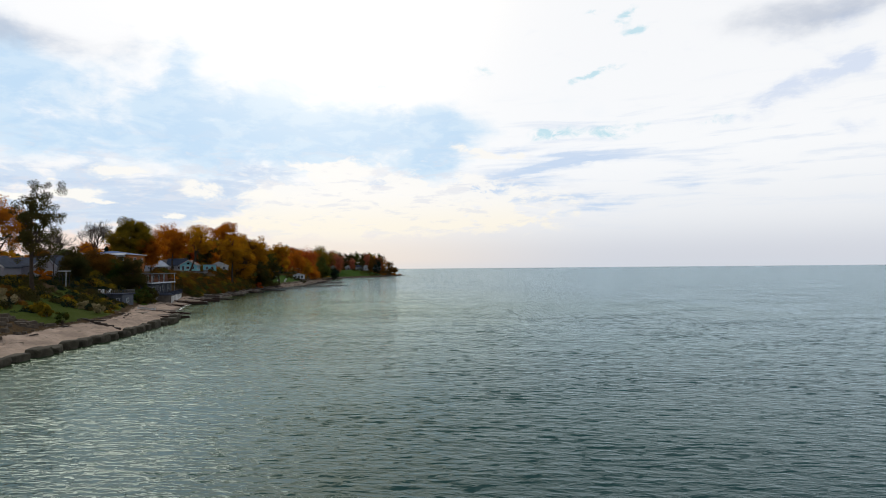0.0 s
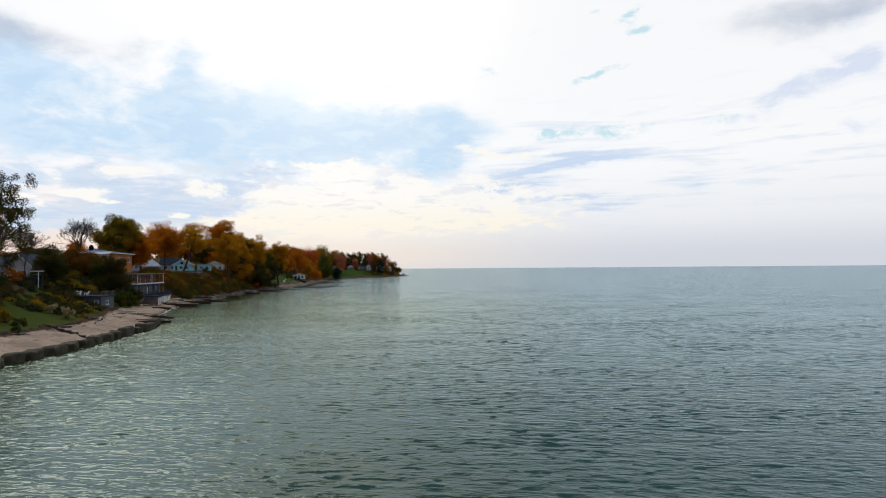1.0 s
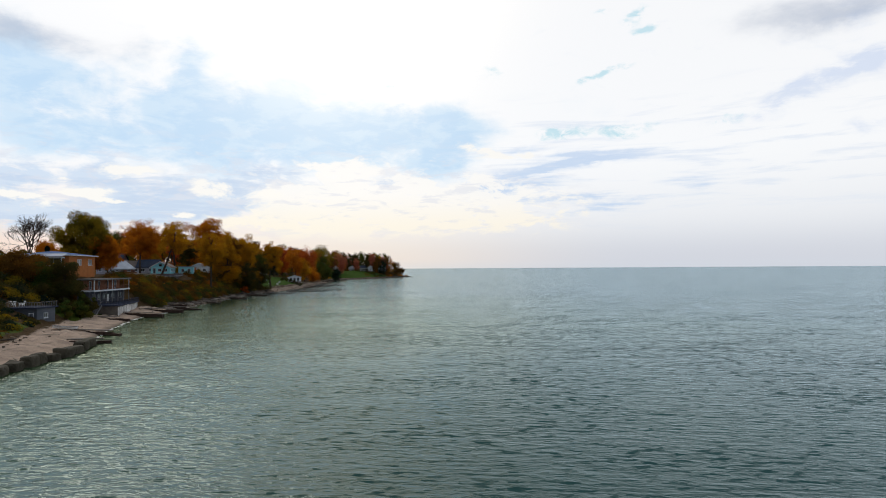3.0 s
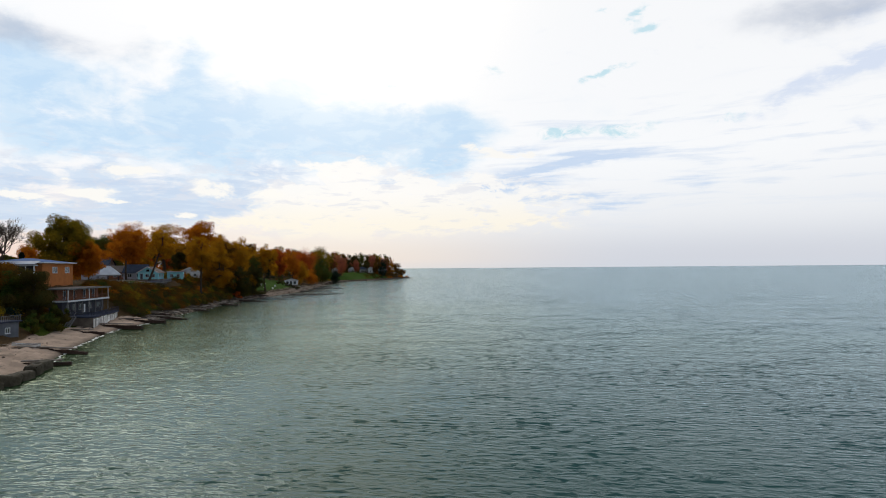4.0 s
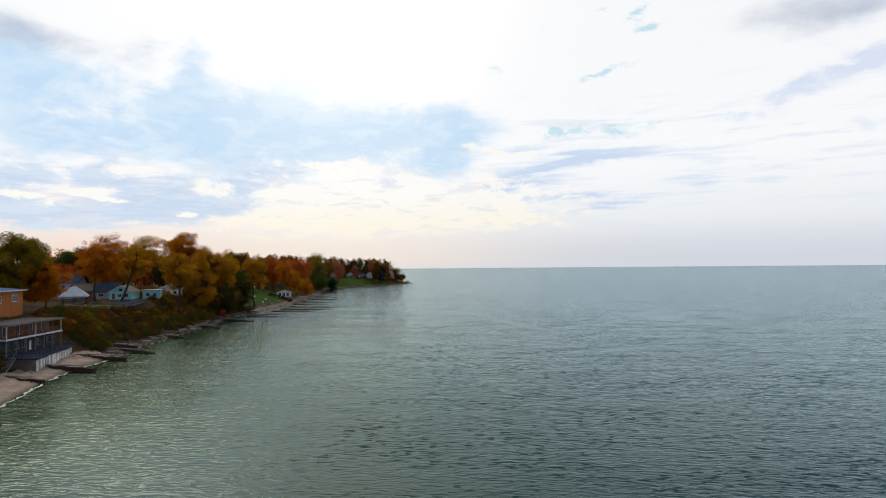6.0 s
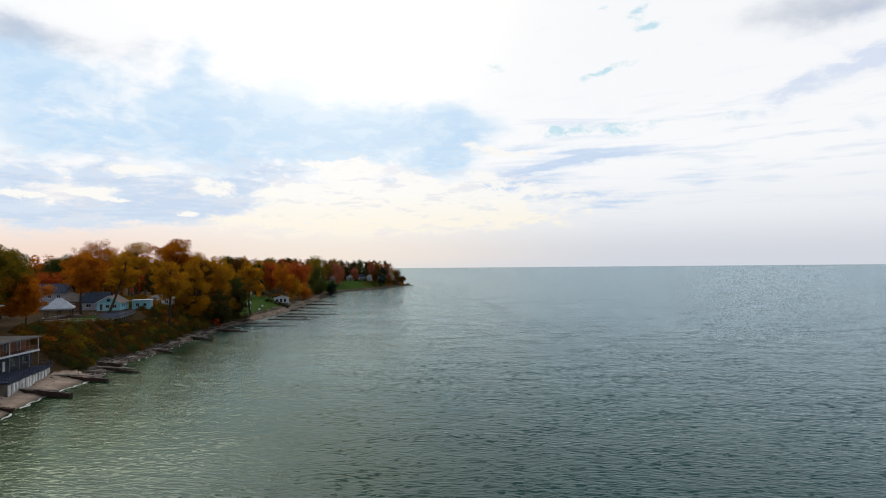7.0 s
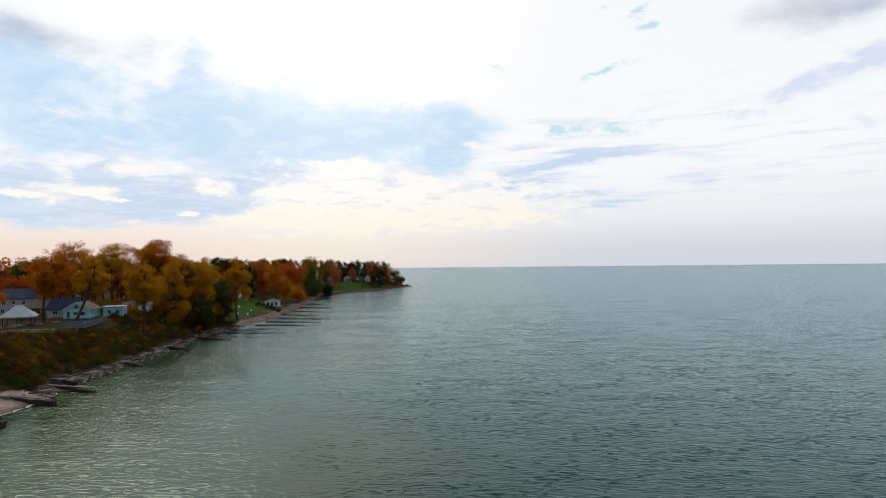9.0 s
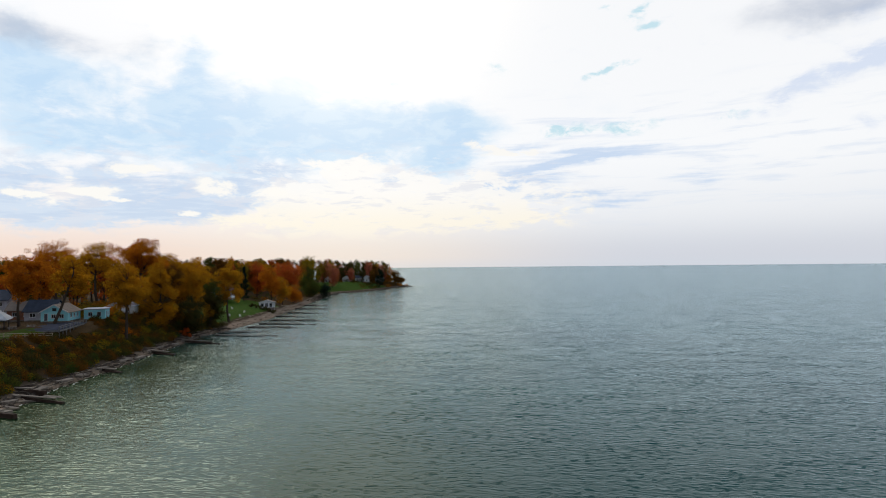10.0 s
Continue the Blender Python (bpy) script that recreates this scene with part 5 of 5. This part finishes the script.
# the terrace in front of the cottages
t = thing("terrace", pose(-104.6, 250.5, 9.6, 0, 0, 17), "long grey-blue timber terrace on posts along the bluff edge", "terrace")
for i in range(30):
    part("plank", Geo().box(-5.5 + i * 0.34, -5.18 + i * 0.34, -11, 11, -0.05, 0.0), "plank_blue", t)
part("beam", Geo().box(4.4, 4.6, -11, 11, -0.5, -0.05).box(-5.5, 4.6, -11.0, -10.85, -0.5, -0.05), "grey_timber", t)
for i in range(9):
    part("post", Geo().box(4.35, 4.55, -11 + i * 2.72, -10.8 + i * 2.72, -3.5, 0.75), "grey_timber", t)
part("rail", Geo().box(4.38, 4.52, -11, 11, 0.75, 0.83).box(4.42, 4.48, -11, 11, 0.35, 0.41), "grey_timber", t)

# pale rail fence along the bluff edge, from the terrace past the pavilion
t = thing("fence", pose(0, 0, 0), "pale weathered post-and-rail fence along the bluff edge", "fence")
line = [(-97.6, 239.6), (-98.4, 234.5), (-99.2, 229.6), (-101.0, 225.2), (-103.0, 221.0), (-105.5, 217.5)]
for (xa, ya), (xb, yb) in zip(line, line[1:]):
    a, b = Vector((xa, ya, ground_z(xa, ya))), Vector((xb, yb, ground_z(xb, yb)))
    for k in range(2):
        p = a.lerp(b, k / 2)
        part("post", Geo().box(p.x - 0.07, p.x + 0.07, p.y - 0.07, p.y + 0.07, p.z - 0.4, p.z + 1.15), "driftwood", t)
    for up in (0.55, 1.02):
        part("rail", Geo().bar(a + Vector((0, 0, up)), b + Vector((0, 0, up)), 0.06, 0.13), "driftwood", t)

# cottages
house("cottage", "turquoise gabled cottage with a slate roof facing the terrace", -112.2, 264.5, 10.0, 12, 6.8, 8.5, 2.5, "gable_y", 2.0, 0.5, "teal_paint", "brown_roof",
      front=[(0.8, 0.05, 1.8, 2.1, "door"), (2.6, 0.8, 3.8, 1.9, "window"), (4.6, 0.8, 5.8, 1.9, "window")], right=row(3, 1, 7.5, 0.8, 1.1, 1.2))
for o in bpy.data.objects:
    if o.name == "cottage":
        part("loft_window", Geo().box(-0.5, 0.5, -4.31, -4.24, 2.8, 3.6), "glass", o)
house("long_cottage", "low grey cottage with a slate roof beside the turquoise one", -119.3, 268, 10.0, 14, 7.2, 8.5, 2.6, "gable_x", 2.8, 0.5, "pale_siding", "slate",
      front=row(2, 0.6, 6.6, 0.8, 1.5, 1.2), right=row(1, 3, 5, 0.9, 1.0, 1.1))
house("small_cottage", "small pale blue cottage with a flat white-edged roof", -106.5, 272, 9.8, 20, 5.5, 6, 2.7, "flat", 0.4, 0.35, "teal_paint", "silver_metal", front=row(2, 0.5, 5, 0.8, 1.1, 1.2), right=[(1, 0.05, 2, 2.1, "door"), (3, 0.8, 4.5, 1.9, "window")])
house("white_cottage", "white gabled cottage among yellow trees", -108.5, 289, 9.8, 18, 8, 8, 2.5, "gable_y", 1.8, 0.5, "white_paint", "silver_metal", front=row(3, 0.6, 7.4, 0.8, 1.2, 1.2), right=row(2, 1, 7, 0.8, 1.1, 1.2))
house("back_house", "pale grey two-storey house with white window frames behind the pavilion", -136.5, 272, 10, 15, 9, 9, 5.6, "gable_x", 2.6, 0.5, "pale_siding", "slate", front=row(4, 0.5, 8.5, 1.0, 1.1, 1.5) + row(3, 0.5, 8.5, 3.6, 1.1, 1.3), right=row(2, 1, 8, 3.2, 1.1, 1.3))
house("brown_house", "brown brick bungalow beside the cottages", -125.6, 269, 10, 15, 7, 7, 2.8, "gable_x", 2.2, 0.5, "brown_panel", "brown_roof", front=row(2, 0.6, 6.4, 0.9, 1.3, 1.2))
house("white_house", "white house with a grey roof at the top of the lawn", -119, 398, 8.8, 10, 11, 8, 3.2, "gable_x", 2.2, 0.5, "white_paint", "slate", front=row(4, 0.6, 10.4, 0.9, 1.2, 1.4), right=row(2, 1, 7, 0.9, 1.2, 1.4))
house("white_house", "white waterside house with large windows and a low roof", -97.0, 401, ground_z(-97.0, 401) + 1.0, 12, 7.4, 6, 2.5, "gable_y", 1.1, 0.5, "white_paint", "brown_roof", front=row(3, 0.6, 6.8, 0.3, 1.4, 1.9), right=row(2, 0.8, 5.2, 0.3, 1.4, 1.9), foot=3)
for x, y, W, yaw in ((-125, 683, 11, 10), (-113, 712, 10, 5), (-101, 716, 9, 15), (-92, 709, 12, 8), (-80, 718, 10, 12)):
    house("far_house", "white house with a slate roof above the far lawn", x, y, 7.8, yaw, W * 0.85, 7, 3.8, "gable_y" if W > 9.5 else "gable_x", 2.4, 0.5, "white_paint", "slate", front=row(3, 0.6, W * 0.85 - 0.6, 0.8, 1.3, 1.6), right=row(2, 0.8, 6.2, 0.8, 1.3, 1.6))


# ---- breakwater blocks, groynes, beach things ----
def block(x, y, L, W, H, yaw, seed, label="large worn concrete block standing in the water's edge"):
    rng = np.random.default_rng(seed)
    bm = bmesh.new()
    bmesh.ops.create_cube(bm, size=1.0)
    bmesh.ops.subdivide_edges(bm, edges=bm.edges[:], cuts=5, use_grid_fill=True)
    off = Vector(rng.uniform(-50, 50, 3))
    for v in bm.verts:
        p = v.co * 2
        n4 = (abs(p.x) ** 8 + abs(p.y) ** 8 + abs(p.z) ** 8) ** (1 / 8)
        p = p / n4
        p *= 1 + 0.15 * noise.noise(p * 0.9 + off) + 0.08 * noise.noise(p * 3.5 + off)
        v.co = Vector((p.x * W / 2, p.y * L / 2, p.z * H / 2 + H / 2))
    me = bpy.data.meshes.new("block")
    bm.to_mesh(me)
    bm.free()
    me.materials.append(M["wet_stone"])
    ob = new("breakwater_block", me)
    ob.matrix_world = pose(x, y, -0.55, rng.uniform(-4, 4), rng.uniform(-4, 4), yaw)
    return tagged(ob, label, "block", "breakwater blocks")


y, i = 52.0, 0
rng = np.random.default_rng(31)
while y < 127:
    L = rng.uniform(1.9, 3.3)
    x = float(shore(y)) + 0.5 + rng.uniform(-0.25, 0.25)
    block(x, y + L / 2, L, rng.uniform(1.5, 2.1), rng.uniform(1.35, 1.9), rng.uniform(-10, 22), 300 + i)
    y += L + rng.uniform(0.3, 1.2)
    i += 1


def groyne(a, b, h=0.9, w=0.7, body="rust", top="concrete", label="low rusty sheet-pile groyne with a concrete cap running into the lake"):
    a, b = Vector((*a, 0)), Vector((*b, 0))
    L = (b - a).length
    yaw = math.degrees(math.atan2(b.y - a.y, b.x - a.x))
    t = thing("groyne", pose(a.x, a.y, 0, 0, 0, yaw), label, "groyne", "groynes along the shore")
    k = max(3, int(L / 1.6))
    rng = np.random.default_rng(int(abs(a.y) * 10))
    for i in range(k):
        s = L / k
        sag = rng.uniform(-0.1, 0.08)
        part("sheet", Geo().box(i * s + 0.02, (i + 1) * s - 0.02, -w / 2 + rng.uniform(-0.06, 0.06), w / 2, -1.2, h + sag - 0.3 * i / k), body, t)
    g = Geo()
    g.box(-0.3, L * 0.8, -w / 2 - 0.08, w / 2 + 0.08, h + 0.1, h + 0.28)
    part("cap", g, top, t)


for a, b, h, w in (((-61.5, 129.5), (-55.6, 131), 0.7, 0.9), ((-70.5, 144.5), (-59.9, 141.4), 0.8, 0.8), ((-88, 172.6), (-74.0, 170.0), 1.0, 1.0), ((-84.5, 183.0), (-71.5, 181), 1.2, 1.0),
                   ((-87.2, 198.3), (-73.0, 195.0), 1.1, 0.9), ((-93.0, 212.4), (-79.2, 211.1), 1.7, 0.8), ((-82, 208.4), (-71.9, 205.4), 0.8, 0.7), ((-89.2, 239.6), (-79.0, 236.5), 0.7, 1.0),
                   ((-90.4, 268.6), (-79.0, 263.3), 0.8, 1.0), ((-90, 291.6), (-75.4, 286.3), 0.7, 0.8),
                   ((-86, 308.6), (-57.1, 305.1), 0.45, 0.6), ((-88, 317.0), (-71.4, 321.1), 0.45, 0.6), ((-84, 335.6), (-61.5, 333.8), 0.6, 0.7), ((-84, 349.4), (-59.1, 347.3), 0.7, 0.8),
                   ((-84, 365), (-58.1, 362.5), 0.7, 0.8), ((-88, 386), (-69, 383), 0.7, 0.8), ((-88, 407), (-70.7, 404.2), 0.7, 0.8), ((-92, 435.6), (-71.9, 434), 0.8, 0.9), ((-94, 464), (-78.7, 460.6), 0.7, 0.9),
                   ((-58.0, 779.0), (-46.2, 771), 0.5, 1.2)):
    groyne(a, b, h * 0.6 if a[1] > 300 else h * 0.85, w * 0.7)


# ---- shore litter: stones, driftwood ----
def litter(name, label, rows, mat, seed, category):
    """Many small stones or sticks lying on the shore in one mesh."""
    rng = np.random.default_rng(seed)
    g = Geo()
    for y0, y1, d0, d1, count, s0, s1, long_ in rows:
        for _ in range(count):
            y, d, s = rng.uniform(y0, y1), rng.uniform(d0, d1), rng.uniform(s0, s1)
            x = float(shore(y)) - d
            z = max(ground_z(x, y), -0.1)
            a = rng.uniform(0, math.pi) if long_ < 2 else rng.normal(1.57, 0.5)
            u, v = Vector((math.cos(a), math.sin(a), rng.uniform(-0.08, 0.08))) * s * long_, Vector((-math.sin(a), math.cos(a), 0)) * s * rng.uniform(0.5, 0.9)
            c = Vector((x, y, z))
            t = Vector((0, 0, s * rng.uniform(0.5, 0.9)))
            e = [c - u - v * 0.7, c + u - v, c + u * 0.9 + v, c - u + v * 0.8]
            g.add([p - t * 0.3 for p in e] + [c + (p - c) * rng.uniform(0.5, 0.85) + t for p in e], [(0, 1, 5, 4), (1, 2, 6, 5), (2, 3, 7, 6), (3, 0, 4, 7), (4, 5, 6, 7)])
    tagged(part(name, g, mat), label, category, kind="stuff")


litter("stones", "grey and brown stones strewn along the waterline", [(200, 330, -1.5, 3.0, 420, 0.1, 0.4, 1.0), (128, 200, -0.5, 9, 60, 0.06, 0.2, 1.0), (60, 128, 8, 12, 60, 0.12, 0.4, 1.0), (76, 98, 10.5, 20, 46, 0.3, 0.9, 1.3), (330, 470, -1, 3, 200, 0.1, 0.35, 1.0), (500, 780, -2, 4, 700, 0.25, 0.8, 1.0)], "stone", 71, "stones")
litter("driftwood", "bleached driftwood sticks lying on the beach", [(200, 330, 0.3, 4, 160, 0.06, 0.14, 14.0), (60, 200, 3, 11, 70, 0.05, 0.13, 12.0), (330, 470, 1, 7, 120, 0.08, 0.2, 14.0)], "driftwood", 72, "driftwood")
litter("wrack", "dark rotten planks and wrack along the foot of the bluff", [(200, 330, 0.5, 4.5, 330, 0.1, 0.3, 9.0), (60, 128, 7.5, 11, 26, 0.08, 0.22, 8.0)], "wet_timber", 73, "planks")

# broken slabs of an old shore wall
rng = np.random.default_rng(44)
for i in range(13):
    y = 206 + i * 8.6 + rng.uniform(-2, 2)
    L, W = rng.uniform(2.6, 6.0), rng.uniform(0.9, 1.7)
    x = float(shore(y)) - rng.uniform(0.2, 1.8)
    a = math.degrees(math.atan2(float(shore(y + 2)) - float(shore(y - 2)), 4.0))
    g = Geo()
    n_, base = 5, []
    for k in range(n_ + 1):
        s_ = -L / 2 + L * k / n_
        base.append((s_, -W / 2 + rng.uniform(-0.12, 0.12), W / 2 + rng.uniform(-0.12, 0.12), rng.uniform(-0.04, 0.04)))
    for (s0, a0, b0, z0), (s1, a1, b1, z1) in zip(base, base[1:]):
        g.add([(a0, s0, -0.3), (b0, s0, -0.3), (b1, s1, -0.3), (a1, s1, -0.3), (a0, s0, 0.16 + z0), (b0, s0, 0.16 + z0), (b1, s1, 0.16 + z1), (a1, s1, 0.16 + z1)],
              [(4, 5, 6, 7), (0, 1, 2, 3), (1, 2, 6, 5), (0, 3, 7, 4)] + ([(0, 1, 5, 4)] if s0 < -L / 2 + 0.01 else []) + ([(2, 3, 7, 6)] if s1 > L / 2 - 0.01 else []))
    ob = part("rubble_piece", g, "concrete")
    ob.matrix_world = pose(x, y, max(ground_z(x, y), 0.0) + 0.2, rng.uniform(-4, 4), rng.uniform(0, 9), -a + rng.uniform(-9, 9))
    tagged(ob, "broken pale concrete slab lying along the water's edge", "rubble", "broken slabs along the shore")

for i in range(12):
    x, y = rng.uniform(-87, -76), rng.uniform(196, 212)
    L, W = rng.uniform(1.6, 3.6), rng.uniform(0.7, 1.3)
    g, k = Geo(), [rng.uniform(-0.15, 0.15) for _ in range(8)]
    base = [(-L / 2 + k[0], -W / 2 + k[1]), (L / 2 + k[2], -W / 2 + k[3]), (L / 2 + k[4], W / 2 + k[5]), (-L / 2 + k[6], W / 2 + k[7])]
    g.add([(a, b, z) for z in (-0.25, 0.14) for a, b in base], [(0, 1, 2, 3), (4, 5, 6, 7), (0, 1, 5, 4), (1, 2, 6, 5), (2, 3, 7, 6), (3, 0, 4, 7)])
    ob = part("rubble_piece", g, "concrete" if i % 3 else "wet_stone")
    ob.matrix_world = pose(x, y, max(ground_z(x, y), 0.0) + 0.12, rng.uniform(-5, 5), rng.uniform(-4, 8), rng.uniform(-40, 40))
    tagged(ob, "broken concrete slab lying on the small beach below the bluff", "rubble", "broken slabs along the shore")

# low dark retaining wall across the upper beach
t = thing("retaining_wall", pose(-65.4, 107.8, 0.0, 0, 0, -32), "low dark timber retaining wall across the upper beach", "wall")
for i in range(6):
    zz = ground_z(-65.4 + 0.848 * (i * 2.1 + 1), 107.8 - 0.53 * (i * 2.1 + 1))
    part("sleeper", Geo().box(i * 2.1, i * 2.1 + 2.05, -0.15, 0.15, zz - 0.3, zz + 0.32 + 0.06 * math.sin(i * 2.1)), "wet_timber", t)


def rowing_boat(x, y, z, yaw, label):
    t = thing("rowing_boat", pose(x, y, z, 0, 8, yaw), label, "boat")
    g = Geo()
    sec = [(-1.9, 0.55, 0.5), (-0.8, 0.72, 0.45), (0.6, 0.66, 0.48), (1.6, 0.36, 0.58), (2.1, 0.04, 0.7)]
    v = []
    for s, wd, hh in sec:
        v += [(s, -wd, hh), (s, -wd * 0.6, 0.06), (s, wd * 0.6, 0.06), (s, wd, hh)]
    g.add(v, [(4 * i + j, 4 * i + j + 1, 4 * i + j + 5, 4 * i + j + 4) for i in range(4) for j in range(3)] + [(0, 1, 2, 3)])
    part("hull", g, "plastic_white", t)
    part("gunwale", Geo().tube([(s, -wd, hh) for s, wd, hh in sec], [0.05] * 5, 5).tube([(s, wd, hh) for s, wd, hh in sec], [0.05] * 5, 5), "grey_timber", t)
    for s in (-0.9, 0.5):
        part("thwart", Geo().box(s - 0.12, s + 0.12, -0.62, 0.62, 0.33, 0.37), "grey_timber", t)


rowing_boat(-71.5, 143.5, ground_z(-71.5, 143.5) - 0.02, 30, "small white rowing boat drawn up beside the boathouse")


def deck_chair(x, y, z, yaw):
    t = thing("deck_chair", pose(x, y, z, 0, 0, yaw), "white slatted garden chair on the boathouse roof deck", "chair", "chairs on the roof deck")
    part("seat", Geo().bar((-0.3, -0.3, 0.38), (-0.3, 0.3, 0.28), 0.02, 0.02).box(-0.3, 0.3, -0.3, 0.3, 0.3, 0.36), "plastic_white", t)
    part("backrest", Geo().add([(-0.3, 0.25, 0.3), (0.3, 0.25, 0.3), (0.3, 0.6, 1.05), (-0.3, 0.6, 1.05), (-0.3, 0.3, 0.3), (0.3, 0.3, 0.3), (0.3, 0.65, 1.05), (-0.3, 0.65, 1.05)],
         [(0, 1, 2, 3), (4, 5, 6, 7), (0, 1, 5, 4), (1, 2, 6, 5), (2, 3, 7, 6), (3, 0, 4, 7)]), "plastic_white", t)
    for sx in (-0.33, 0.33):
        part("armrest", Geo().box(sx - 0.06, sx + 0.06, -0.35, 0.35, 0.56, 0.6), "plastic_white", t)
        for sy in (-0.28, 0.28):
            part("leg", Geo().box(sx - 0.04, sx + 0.04, sy - 0.04, sy + 0.04, 0, 0.56), "plastic_white", t)
    return t


for x, y, a in ((-89.0, 149.5, 20), (-88.0, 149.2, -15), (-86.4, 149.8, 30), (-85.5, 149.4, 5), (-84.3, 150.2, -25)):
    deck_chair(x, y, 4.75, a)

for x, y, a in ((-97, 350, 10), (-94.5, 356, 40), (-102, 360, -20), (-97, 368, 15), (-104, 372, 60)):
    ob = deck_chair(x, y, ground_z(x, y), a)
    tagged(ob, "white garden chair standing on the green lawn", "chair", "chairs on the lawn")


# pale wash where small waves run up the sand
def wash():
    rng = np.random.default_rng(91)
    g = Geo()
    for y0, y1 in ((131, 141), (145, 168), (172, 181), (185, 194), (198, 204), (213, 236), (241, 263), (270, 284), (312, 332), (350, 360)):
        y = y0
        while y < y1:
            s, o, wd = (rng.uniform(2.0, 5.0), rng.uniform(0.0, 0.8), rng.uniform(0.12, 0.42)) if y < 200 else (rng.uniform(0.8, 2.6), rng.uniform(-0.1, 1.2), rng.uniform(0.05, 0.24))
            pts = [(float(shore(v)) + o + 0.25 * math.sin(v * 1.7), v) for v in np.linspace(y, y + s, 6)]
            k = [math.sin(math.pi * i / 5) * wd + 0.02 for i in range(6)]
            v = [(px_ - kk, py_, 0.03) for (px_, py_), kk in zip(pts, k)] + [(px_ + kk, py_, 0.03) for (px_, py_), kk in zip(pts, k)]
            g.add(v, [(i, i + 6, i + 7, i + 1) for i in range(5)])
            y += s * (rng.uniform(0.55, 1.05) if y < 200 else rng.uniform(0.8, 1.9))
    tagged(part("wave_wash", g, "foam"), "thin white wash of small waves along the sand", "foam", kind="stuff")


wash()
